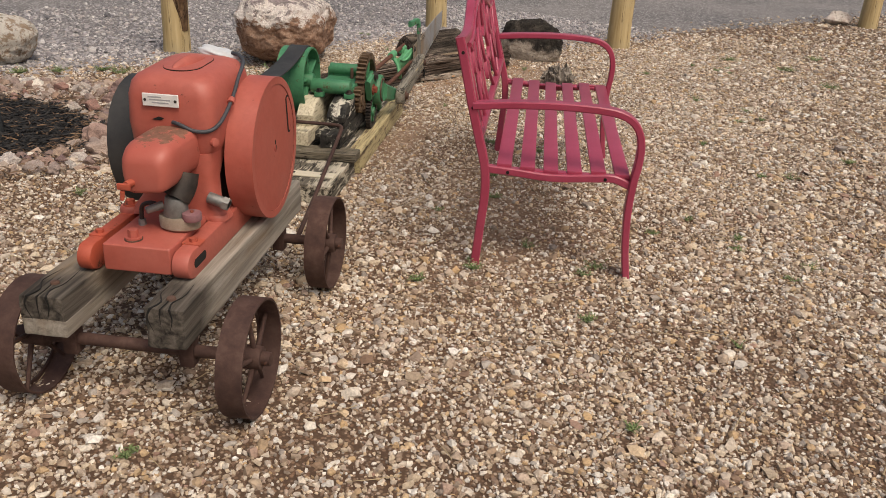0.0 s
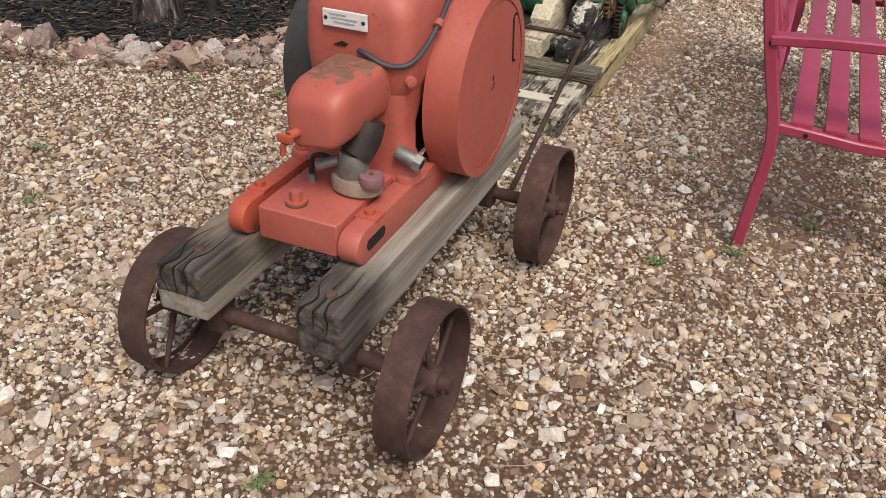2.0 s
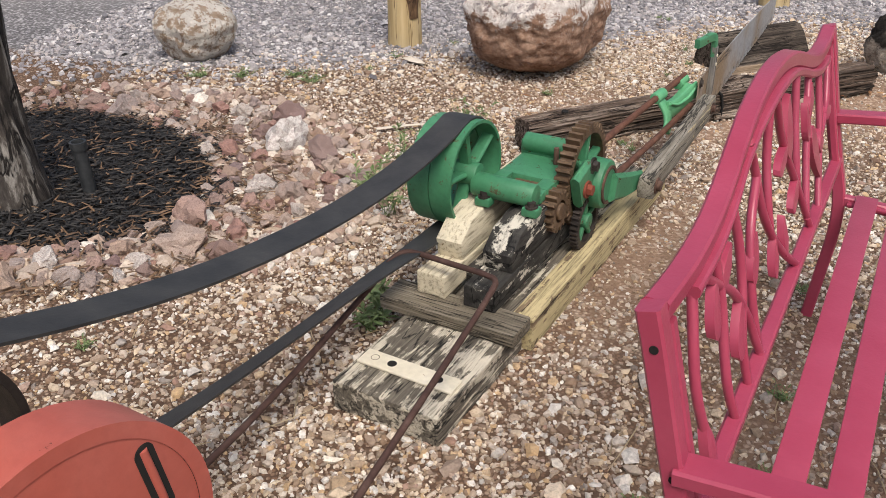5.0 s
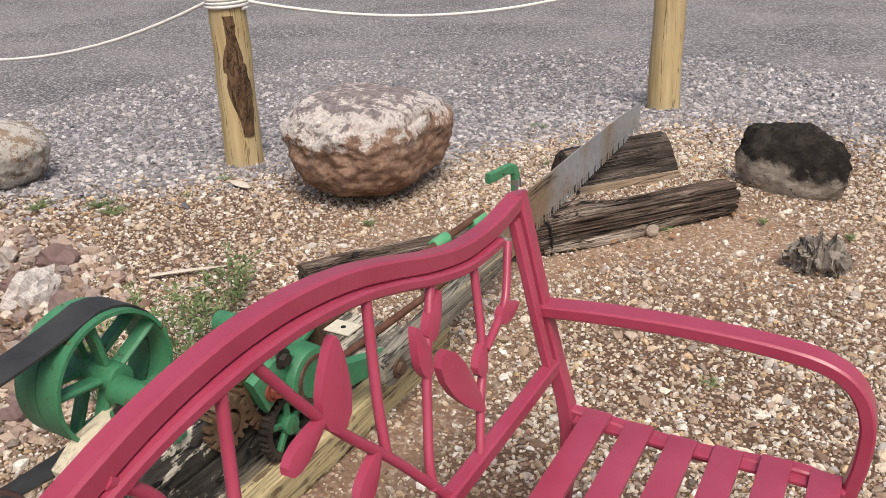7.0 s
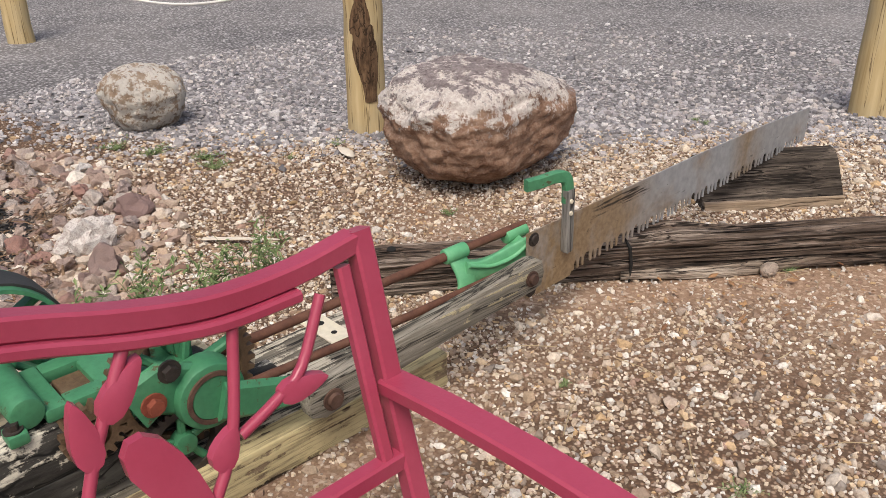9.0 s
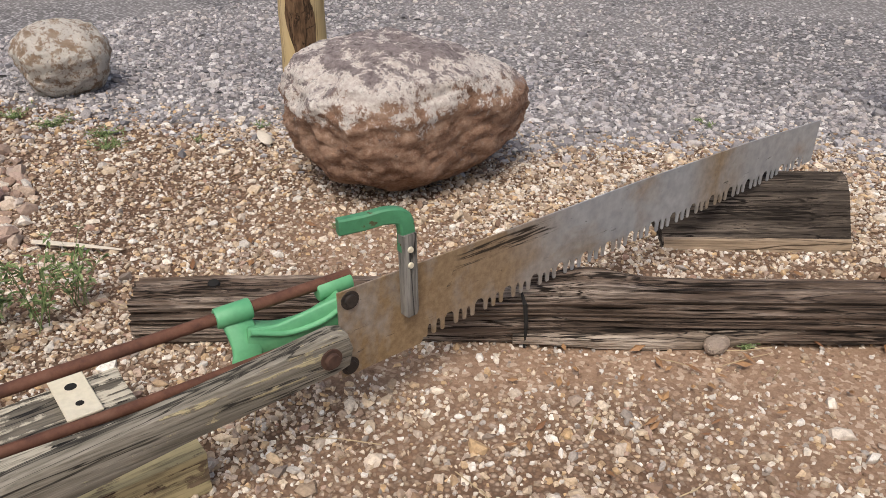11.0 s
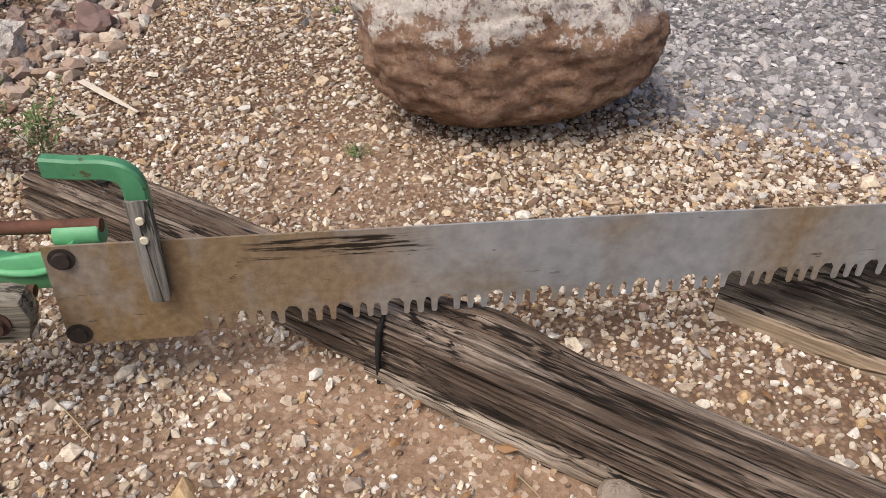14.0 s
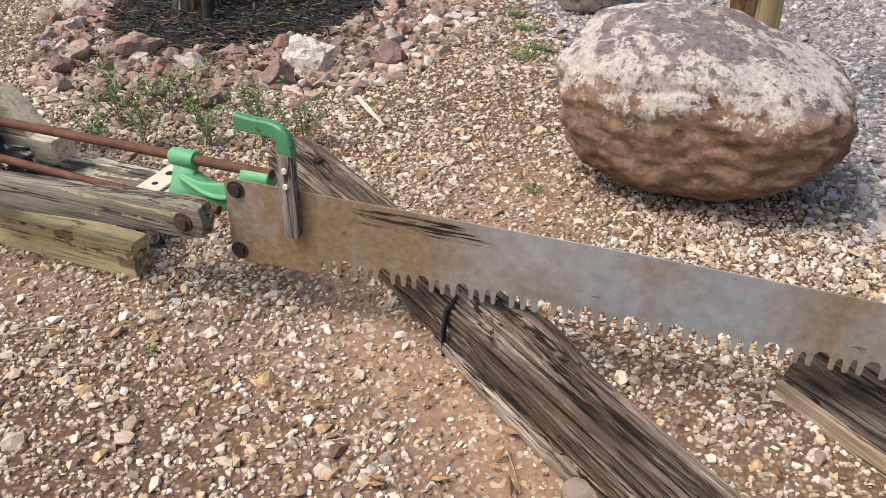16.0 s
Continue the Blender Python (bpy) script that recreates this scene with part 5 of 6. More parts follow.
def gear(parent, x0, x1, y, z, r, n, tooth, m_teeth, m_web, label, spokes):
    """A spur gear round an axis along x."""
    bm = bmesh.new()
    prof = []
    for i in range(n):
        for f, rr in ((0.0, r - tooth), (0.18, r), (0.52, r), (0.70, r - tooth)):
            a = 2 * math.pi * (i + f) / n
            prof.append((y + rr * math.cos(a), z + rr * math.sin(a)))
    inner = r - tooth - 0.016
    m = len(prof)
    loops = []
    for x, inn in ((x0, True), (x0, False), (x1, False), (x1, True)):
        if inn:
            loops.append([bm.verts.new((x, y + inner * math.cos(2 * math.pi * (i + 0.35) / m), z + inner * math.sin(2 * math.pi * (i + 0.35) / m))) for i in range(m)])
        else:
            loops.append([bm.verts.new((x, p, q)) for p, q in prof])
    for a in range(4):
        for i in range(m):
            bm.faces.new((loops[a][i], loops[a][(i + 1) % m], loops[(a + 1) % 4][(i + 1) % m], loops[(a + 1) % 4][i]))
    g = part("gear", bm, m_teeth, parent, label, 25)
    for i in range(spokes):
        a = 0.3 + 2 * math.pi * i / spokes
        d = Vector((0, math.cos(a), math.sin(a)))
        c = Vector(((x0 + x1) / 2, y, z))
        part("spoke", sweep([c + d * 0.015, c + d * (inner + 0.004)], rect((x1 - x0) * 0.6, 0.018, 0.004), (1, 0, 0)), m_web, g, "", 40)
    part("hub", cyl((x0 - 0.006, y, z), (x1 + 0.006, y, z), max(0.026, r * 0.25), None, 22, 0.004), m_web, g, "", 40)


build_saw()


# ---- garden bench ----
POST = [(0.0, 0.84), (0.018, 0.77), (0.056, 0.61), (0.085, 0.50), (0.115, 0.385), (0.122, 0.28), (0.112, 0.14), (0.102, -0.004)]


def back_x(z):
    return float(np.interp(z, [p[1] for p in POST][::-1], [p[0] for p in POST][::-1]))


ARCH_Y = [3.60, 3.72, 3.84, 3.95, 4.05, 4.15, 4.25, 4.335, 4.42, 4.52, 4.62, 4.72, 4.83, 4.95, 5.06]
ARCH_Z = [0.824, 0.816, 0.820, 0.839, 0.869, 0.895, 0.910, 0.914, 0.910, 0.895, 0.869, 0.839, 0.817, 0.814, 0.826]


def panel(pts):
    return [(back_x(z) + 0.004, y, z) for y, z in pts]


def ornament(y, z, length, width, tilt, seg=14):
    """A plain leaf-shaped piece of plate in the bench's back."""
    out = []
    for i in range(seg):
        a = 2 * math.pi * i / seg
        p = length / 2 * math.cos(a)
        q = width / 2 * math.sin(a) * (1 - 0.45 * math.cos(a))
        out.append((y + p * math.cos(tilt) - q * math.sin(tilt), z + p * math.sin(tilt) + q * math.cos(tilt)))
    bm = bmesh.new()
    lo = [bm.verts.new((back_x(q) - 0.003, p, q)) for p, q in out]
    hi = [bm.verts.new((back_x(q) + 0.011, p, q)) for p, q in out]
    mid = bm.verts.new((back_x(z) + 0.016, y, z))
    bm.faces.new(lo)
    for i in range(seg):
        j = (i + 1) % seg
        bm.faces.new((lo[i], lo[j], hi[j], hi[i]))
        bm.faces.new((hi[i], hi[j], mid))
    return bm


def build_bench():
    b = thing("garden_bench", (0.35, 4.33, 0), "crimson metal garden bench with branch-pattern back on gravel", "bench")
    b.location.x += 0.010
    b.rotation_euler = (0, 0, 0.0135)
    for y, out in ((3.585, -1), (5.07, 1)):
        rear = smooth_line([(x, y, z) for x, z in POST], 4)
        p = part("rear_post", sweep(rear, rect(0.034, 0.032, 0.004), (0, 1, 0)), M_BENCH, b, "", 40)
        for z in (0.79, 0.60):
            part("bolt", cyl((back_x(z) + 0.002, y + out * 0.0155, z), (back_x(z) + 0.002, y + out * 0.0185, z), 0.006, None, 12), M_HOLE, p)
        front = smooth_line([(0.060, y, 0.607), (0.20, y, 0.620), (0.36, y, 0.627), (0.50, y, 0.624), (0.585, y, 0.610), (0.635, y, 0.575), (0.659, y, 0.515), (0.660, y, 0.44), (0.650, y, 0.36), (0.646, y, 0.25), (0.654, y, 0.12), (0.672, y, -0.004)], 5)
        part("arm_and_front_leg", sweep(front, rect(0.049, 0.026, 0.004), (0, 1, 0)), M_BENCH, b, "curved arm running down into the front leg", 40)
        rail = smooth_line([(0.118, y, 0.378), (0.22, y, 0.372), (0.36, y, 0.362), (0.50, y, 0.372), (0.58, y, 0.376), (0.645, y, 0.352)], 5)
        r = part("seat_rail", sweep(rail, rect(0.028, 0.028, 0.004), (0, 1, 0)), M_BENCH, b, "", 40)
        for x, z in ((0.20, 0.372), (0.55, 0.374)):
            part("bolt", cyl((x, y + out * 0.0135, z), (x, y + out * 0.0165, z), 0.006, None, 12), M_HOLE, r)
    for x, z in ((0.185, 0.392), (0.270, 0.387), (0.355, 0.381), (0.440, 0.384), (0.525, 0.391), (0.610, 0.386)):
        part("seat_slat", box(x - 0.027, x + 0.027, 3.585, 5.07, z - 0.006, z + 0.007, 0.003, 2), M_BENCH, b, "", 40)
    for y in (3.605, 5.05):
        part("seat_end_bar", box(0.14, 0.645, y - 0.016, y + 0.016, 0.372, 0.381, 0.003, 2), M_BENCH, b, "", 40)
    top = smooth_line([(back_x(min(z, 0.84)) - 0.002 - max(0, z - 0.84) * 0.2, y, z) for y, z in zip(ARCH_Y, ARCH_Z)], 4)
    back = part("back_top_rail", sweep(top, rect(0.034, 0.032, 0.004), (1, 0, 0)), M_BENCH, b, "arched top rail", 40)
    inner = smooth_line([(back_x(min(z - 0.04, 0.84)) + 0.003, y, z - 0.026) for y, z in zip(ARCH_Y[1:-1], ARCH_Z[1:-1])], 4)
    part("inner_rail", sweep(inner, rect(0.024, 0.018, 0.004), (1, 0, 0)), M_BENCH, back, "", 40)
    for y in (3.625, 5.03):
        st = [(back_x(z) + 0.003, y, z) for z in (0.80, 0.70, 0.60, 0.54, 0.49)]
        part("inner_stile", sweep(st, rect(0.022, 0.020, 0.004), (0, 1, 0)), M_BENCH, back, "", 40)
    low = [(back_x(0.487), y, 0.487) for y in (3.60, 3.66, 4.33, 5.0, 5.055)]
    part("back_bottom_rail", sweep(low, rect(0.028, 0.032, 0.004), (1, 0, 0)), M_BENCH, b, "", 40)
    stems = [
        [(3.70, 0.49), (3.71, 0.56), (3.695, 0.66), (3.73, 0.79)],
        [(3.86, 0.49), (3.84, 0.58), (3.86, 0.70), (3.85, 0.80)],
        [(3.77, 0.79), (3.85, 0.735), (3.93, 0.68), (4.00, 0.60), (4.03, 0.54), (4.06, 0.49)],
        [(3.97, 0.83), (3.99, 0.74), (3.985, 0.66), (3.95, 0.58), (3.955, 0.49)],
        [(4.05, 0.49), (4.04, 0.60), (4.072, 0.722), (4.151, 0.79)],
        [(4.09, 0.87), (4.138, 0.815), (4.169, 0.717), (4.23, 0.64), (4.297, 0.582), (4.36, 0.535), (4.43, 0.49)],
        [(4.252, 0.885), (4.236, 0.79), (4.216, 0.71), (4.215, 0.66)],
        [(4.305, 0.885), (4.374, 0.784), (4.43, 0.71), (4.50, 0.632), (4.56, 0.556), (4.61, 0.49)],
        [(4.543, 0.865), (4.52, 0.76), (4.505, 0.70), (4.495, 0.635)],
        [(4.71, 0.81), (4.645, 0.705), (4.61, 0.63), (4.583, 0.57), (4.575, 0.53)],
        [(4.85, 0.79), (4.818, 0.67), (4.79, 0.61), (4.765, 0.575), (4.715, 0.49)],
        [(4.985, 0.775), (4.93, 0.69), (4.88, 0.662), (4.82, 0.64)],
    ]
    for st in stems:
        k = 4
        line = smooth_line(panel(st), k)
        part("stem", sweep(line, round_prof(0.0082, 8), (1, 0, 0)), M_BENCH, back, "", 60)
    stem_pts = []
    for st in stems:
        stem_pts += [Vector((q[1], q[2])) for q in smooth_line(panel(st), 6)]
    for y, z, ln, wd, tl in ((4.43, 0.79, 0.125, 0.058, 1.15), (4.345, 0.742, 0.095, 0.026, 0.3), (4.775, 0.60, 0.165, 0.058, -1.05), (4.735, 0.655, 0.06, 0.034, 0.9), (4.622, 0.735, 0.085, 0.034, 1.6), (4.715, 0.752, 0.085, 0.032, 0.75), (4.925, 0.655, 0.08, 0.03, 0.0), (4.44, 0.62, 0.085, 0.032, 0.6), (4.317, 0.612, 0.085, 0.032, 1.55), (3.93, 0.61, 0.10, 0.045, 1.1), (3.80, 0.70, 0.09, 0.036, 1.3), (4.10, 0.67, 0.09, 0.04, 1.0), (3.75, 0.57, 0.08, 0.034, 1.7), (4.18, 0.56, 0.08, 0.03, 1.3), (3.90, 0.755, 0.08, 0.032, 0.6)):
        # one end of each sits on the nearest stem
        tips = [Vector((y + sg * ln * 0.45 * math.cos(tl), z + sg * ln * 0.45 * math.sin(tl))) for sg in (-1, 1)]
        near = min(((q - tip for q in stem_pts for tip in tips)), key=lambda v: v.length)
        y, z = y + near.x, z + near.y
        part("leaf_ornament", ornament(y, z, ln, wd, tl), M_BENCH, back, "", 30)


build_bench()


# ---- posts and rope ----
POSTS = [(-2.585, 7.06, 0.94), (-0.80, 9.12, 0.97), (0.96, 8.62, 0.97), (3.95, 11.1, 0.97), (-6.6, 6.6, 0.95)]


def build_posts():
    for i, (x, y, h) in enumerate(POSTS):
        p = thing("fence_post", (x, y, -0.05), "round peeled wooden post with a strip of bark, standing in gravel" if i == 0 else "round peeled yellow wooden post standing in gravel", "post", "rope fence posts")
        lean = Vector((0.008 * (i == 0), 0, 0))
        pts = [Vector((x, y, -0.05)) + lean * (k / 6) * 3 + Vector((0.004 * math.sin(k * 2 + i), 0.003 * math.cos(k * 3), (h + 0.05) * k / 6)) for k in range(7)]
        part("trunk", sweep(pts, round_prof(0.102, 28), (1, 0, 0), None, [1.05, 1.01, 0.99, 0.98, 0.97, 0.96, 0.95]), M_POST, p, "", 60)
        if i == 0:
            bm = bmesh.new()
            rows = []
            for k in range(15):
                z = 0.16 + 0.64 * k / 14
                half = (0.38 + 0.42 * math.sin(math.pi * k / 14)) * (0.8 + 0.4 * noise.noise(Vector((k * 0.3, 1, 2))))
                mid = -0.62 + 0.35 * (k / 14 - 0.5) * -1 + 0.05 * math.sin(k * 0.7)
                r = 0.1055
                row = []
                for j in range(7):
                    a = mid + half * (j / 3 - 1)
                    rr = r + 0.006 * noise.noise(Vector((k * 0.8, j * 0.9, 5))) - (0.005 if j in (0, 6) else 0)
                    row.append(bm.verts.new((x + 0.012 + rr * math.cos(a), y + rr * math.sin(a), z)))
                rows.append(row)
            for a, b2 in zip(rows, rows[1:]):
                for j in range(6):
                    bm.faces.new((a[j], a[j + 1], b2[j + 1], b2[j]))
            part("bark_patch", bm, M_BARK, p, "strip of rough brown bark", 60)
        coil = []
        for k in range(4 * 20 + 1):
            a = 2 * math.pi * k / 20
            coil.append((x + 0.02 * (i == 0) + 0.106 * math.cos(a), y + 0.106 * math.sin(a), 0.83 + 0.018 * k / 20))
        rope = part("rope_winding", sweep(coil, round_prof(0.009, 8)), M_ROPE, p, "white rope wound round the post", 60)
    order = [POSTS[4], POSTS[0], POSTS[1], POSTS[2], POSTS[3]]
    for a, b in zip(order, order[1:]):
        pa, pb = Vector((a[0], a[1], 0.86)), Vector((b[0], b[1], 0.86))
        d = (pb - pa).normalized() * 0.098
        pa, pb = pa + d, pb - d
        sag = (0.10 if a is POSTS[4] else 0.065) * (pb - pa).length
        line = [pa.lerp(pb, k / 24) - Vector((0, 0, sag * 4 * (k / 24) * (1 - k / 24))) for k in range(25)]
        single("fence_rope", sweep(line, round_prof(0.009, 8)), M_ROPE, "white rope sagging between wooden posts", "rope", "fence ropes", pa, 60)


build_posts()


# ---- boulders ----
def worn_block(half, power, tuck_x, tuck_y, slope, sub, wear, off, lift=0.0):
    """A rounded block of stone, drawn in below, its top falling off towards +y, with chipped and pitted faces."""
    bm = bmesh.new()
    bmesh.ops.create_icosphere(bm, subdivisions=sub, radius=1.0)
    for v in bm.verts:
        c = v.co.normalized()
        c *= (abs(c.x) ** power + abs(c.y) ** power + abs(c.z) ** power) ** (-1 / power)
        low = max(0.0, 0.3 - c.z)
        c.x *= 1 - tuck_x * low
        c.y *= 1 - tuck_y * low
        c.z -= slope * max(0.0, c.y) * max(0.0, c.z)
        c.z += lift * max(0.0, c.y) * max(0.0, -c.z)
        facet = abs(noise.noise(c * 1.7 + off)) - 0.2
        c *= 1 + wear * (facet + 0.7 * noise.noise(c * 3.4 + off)) + wear * 0.45 * noise.noise(c * 8 + off) + wear * 0.28 * noise.noise(c * 19 + off)
        v.co = Vector((c.x * half[0], c.y * half[1], c.z * half[2]))
    return bm


def build_boulders():
    bm = worn_block((0.338, 0.428, 0.252), 2.9, 0.07, 0.10, 0.40, 6, 0.07, Vector((4.1, 9.3, 2.2)), 0.16)
    bmesh.ops.rotate(bm, verts=bm.verts, matrix=Matrix.Rotation(-0.026, 3, "Z"))
    bmesh.ops.translate(bm, verts=bm.verts, vec=(-1.653, 6.97, 0.266))
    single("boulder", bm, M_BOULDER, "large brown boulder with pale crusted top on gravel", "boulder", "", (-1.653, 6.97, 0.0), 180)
    bm = worn_block((0.238, 0.215, 0.188), 2.6, 0.31, 0.22, 0.01, 5, 0.09, Vector((1.1, 3.3, 7.2)))
    bmesh.ops.translate(bm, verts=bm.verts, vec=(-3.523, 6.255, 0.129))
    single("rock", bm, M_ROCKD, "pale rounded rock with dark spots beside the road", "rock", "", (-3.523, 6.255, 0.0), 180)
    bm = worn_block((0.263, 0.10, 0.20), 2.3, 0.05, -0.05, 0.4, 5, 0.11, Vector((8.1, 2.3, 5.2)))
    bmesh.ops.rotate(bm, verts=bm.verts, matrix=Matrix.Rotation(-0.23, 3, "Z"))
    bmesh.ops.translate(bm, verts=bm.verts, vec=(0.184, 7.757, 0.118))
    single("rock", bm, M_ROCKB, "black-capped rock with pale lower face on gravel", "rock", "", (0.184, 7.757, 0.0), 180)
    bm = rock_bm(21, (0.16, 0.14, 0.10), 3, 0.2, 0.7, 8)
    bmesh.ops.translate(bm, verts=bm.verts, vec=(3.65, 11.25, 0.05))
    single("rock", bm, M_EDGING, "small pinkish rock beside a wooden post", "rock", "", (3.65, 11.25, 0.0), 40)
    bm = rock_bm(31, (0.028, 0.04, 0.026), 3, 0.08)
    bmesh.ops.translate(bm, verts=bm.verts, vec=(-0.235, 6.95, 0.015))
    single("stone", bm, M_PEBBLE, "smooth grey-beige stone beside the weathered log", "stone", "", (-0.235, 6.95, 0.0), 180)


build_boulders()


# ---- logs ----
def log_bm(a, b, w, h, seed, n=46, m=26, bumps=(), z0=0.0):
    """A weathered log from a to b: grooves run along it, ends are broken."""
    a, b = Vector((*a, 0)), Vector((*b, 0))
    d = b - a
    ln = d.length
    d.normalize()
    side = Vector((d.y, -d.x, 0))
    bm = bmesh.new()
    rows = []
    for i in range(n + 1):
        t = i / n
        row = []
        for j in range(m):
            ang = 2 * math.pi * j / m
            c, s = math.cos(ang), math.sin(ang)
            k = (abs(c) ** 3.2 + abs(s) ** 3.2) ** (-1 / 3.2)
            groove = 0.09 * noise.noise(Vector((c * 3.2 + seed, s * 3.2, t * 1.3))) + 0.05 * noise.noise(Vector((c * 9 + seed, s * 9, t * 2.2)))
            groove -= 0.17 * math.exp(-(noise.noise(Vector((c * 4.5 + seed, s * 4.5, t * 1.1))) / 0.06) ** 2) + 0.09 * math.exp(-(noise.noise(Vector((c * 9 + seed, s * 9, t * 1.6 + 7))) / 0.08) ** 2)
            r = k * (1 + groove + 0.08 * noise.noise(Vector((t * 5 + seed, 2, 1))))
            for bt, ba, amp, wid in bumps:
                r += amp * math.exp(-((t - bt) / wid) ** 2) * max(0, math.cos(ang - ba))
            shift = 0.012 * noise.noise(Vector((c * 6, s * 6, seed))) if i in (0, n) else 0
            p = a + d * (t * ln + shift) + side * (c * r * w / 2) + Vector((0, 0, z0 + h / 2 + s * r * h / 2))
            p += side * 0.02 * math.sin(t * 3 + seed)
            row.append(bm.verts.new(p))
        rows.append(row)
    for r0, r1 in zip(rows, rows[1:]):
        for j in range(m):
            bm.faces.new((r0[j], r0[(j + 1) % m], r1[(j + 1) % m], r1[j]))
    bm.faces.new(rows[0][::-1])
    bm.faces.new(rows[-1])
    return bm


def turned(name, bm, at, heading, material, label, category, smooth=50):
    """A mesh whose own y axis lies along a heading, so that its grain runs along it."""
    at = Vector(at)
    bmesh.ops.translate(bm, verts=bm.verts, vec=-at)
    bmesh.ops.rotate(bm, verts=bm.verts, matrix=Matrix.Rotation(-heading, 3, "Z"))
    ob = single(name, bm, material, label, category, "", None, smooth)
    ob.location = at
    ob.rotation_euler = (0, 0, heading)
    return ob


def build_logs():
    a, b = (-1.17, 5.80), (-0.035, 7.38)
    heading = math.atan2(-(b[0] - a[0]), b[1] - a[1])
    bm = log_bm(a, b, 0.155, 0.15, 4.0, 150, 120, ((0.60, 1.9, 0.35, 0.06), (0.10, 1.2, 0.1, 0.05)), -0.012)
    log = turned("log", bm, (-0.6, 6.6, 0.0), heading, M_LOG, "long weathered grey-brown log lying on the ground", "log")
    ORIGIN[log] = Vector((0, 0, 0))
    cut = sweep([(0.076, 0.01, 0.0), (0.079, 0.012, 0.07), (0.068, 0.008, 0.122), (0.035, 0.0, 0.143)], rect(0.009, 0.012, 0.002), (0, 1, 0), None, [0.7, 1.0, 1.2, 0.5])
    splinter = smooth_line([(0.074 + 0.006 * math.sin(5 * q), -0.02 + 0.9 * q, 0.020 + 0.006 * math.sin(9 * q + 1)) for q in [i / 10 for i in range(11)]], 3)
    part("splintered_edge", sweep(splinter, rect(0.05, 0.022, 0.006), (0, 0, 1), None, [0.55 + 0.45 * abs(noise.noise(Vector((i * 0.35, 3, 1)))) + 0.35 * math.sin(math.pi * i / 30) for i in range(31)]), M_SPLINTER, log, "pale splintered lower edge", 50)
    part("saw_cut", cut, M_HOLE, log, "dark saw cut")
    part("knot", cyl((0.070, 0.86, 0.085), (0.081, 0.86, 0.087), 0.019, 0.016, 16), M_HOLE, log, "dark knot hole")
    part("knot", cyl((-0.01, -0.78, 0.138), (-0.008, -0.78, 0.148), 0.017, 0.014, 16), M_HOLE, log, "dark knot hole")
    # split half log under the saw's tip
    a, b = Vector((-0.72, 7.30, 0)), Vector((-0.36, 7.76, 0))
    heading = math.atan2(-(b.x - a.x), b.y - a.y)
    ln = (b - a).length
    bm = bmesh.new()
    rows = []
    n = 18
    prof = [(0.045, -0.01), (0.05, 0.02), (0.035, 0.03), (0.0, 0.085), (-0.045, 0.15), (-0.085, 0.185), (-0.13, 0.19), (-0.18, 0.15), (-0.22, 0.07), (-0.23, -0.01)]
    for i in range(n + 1):
        t = i / n
        rows.append([bm.verts.new((p + 0.008 * noise.noise(Vector((t * 6, j, 1))), t * ln - ln / 2, q * (0.93 + 0.09 * t) + 0.008 * noise.noise(Vector((t * 5, j * 1.7, 4))) * (q > 0))) for j, (p, q) in enumerate(prof)])
    for r0, r1 in zip(rows, rows[1:]):
        for j in range(len(prof)):
            k = (j + 1) % len(prof)
            bm.faces.new((r0[j], r0[k], r1[k], r1[j]))
    bm.faces.new(rows[0][::-1])
    bm.faces.new(rows[-1])
    half = single("split_log", bm, M_LOGC, "dark split half log lying under the saw tip", "log", "", None, 45)
    half.location = (a + b) / 2
    half.rotation_euler = (0, 0, heading)
    ORIGIN[half] = Vector((0, 0, 0))
    edge = sweep([(0.044, -ln / 2 + 0.004, 0.010), (0.048, 0, 0.012), (0.046, ln / 2 - 0.004, 0.010)], rect(0.018, 0.05, 0.003), (1, 0, 0))
    part("sawn_edge", edge, M_LOGCUT, half, "pale sawn lower edge", 40)


build_logs()


def build_stump():
    at = Vector((0.42, 6.88, 0))
    bm = bmesh.new()
    bmesh.ops.create_icosphere(bm, subdivisions=5, radius=1.0)
    for v in bm.verts:
        c = v.co.normalized()
        ridge = 1 - abs(noise.noise(Vector((c.x * 2.6 + 3, c.y * 2.6, c.z * 1.1)))) * 2.2
        fine = 1 - abs(noise.noise(Vector((c.x * 7, c.y * 7 + 2, c.z * 2.2)))) * 2.0
        r = 0.65 + 0.40 * max(0.0, ridge) ** 2 + 0.16 * max(0.0, fine)
        lift = 1 + 0.5 * max(0.0, c.z) * noise.noise(Vector((c.x * 3.5, c.y * 3.5, 9)))
        v.co = at + Vector((c.x * r * 0.115, c.y * r * 0.075, 0.035 + c.z * r * 0.085 * lift))
    single("driftwood_stump", bm, M_DRIFT, "small jagged grey driftwood stump on bare earth", "stump", "", at, 60)


build_stump()


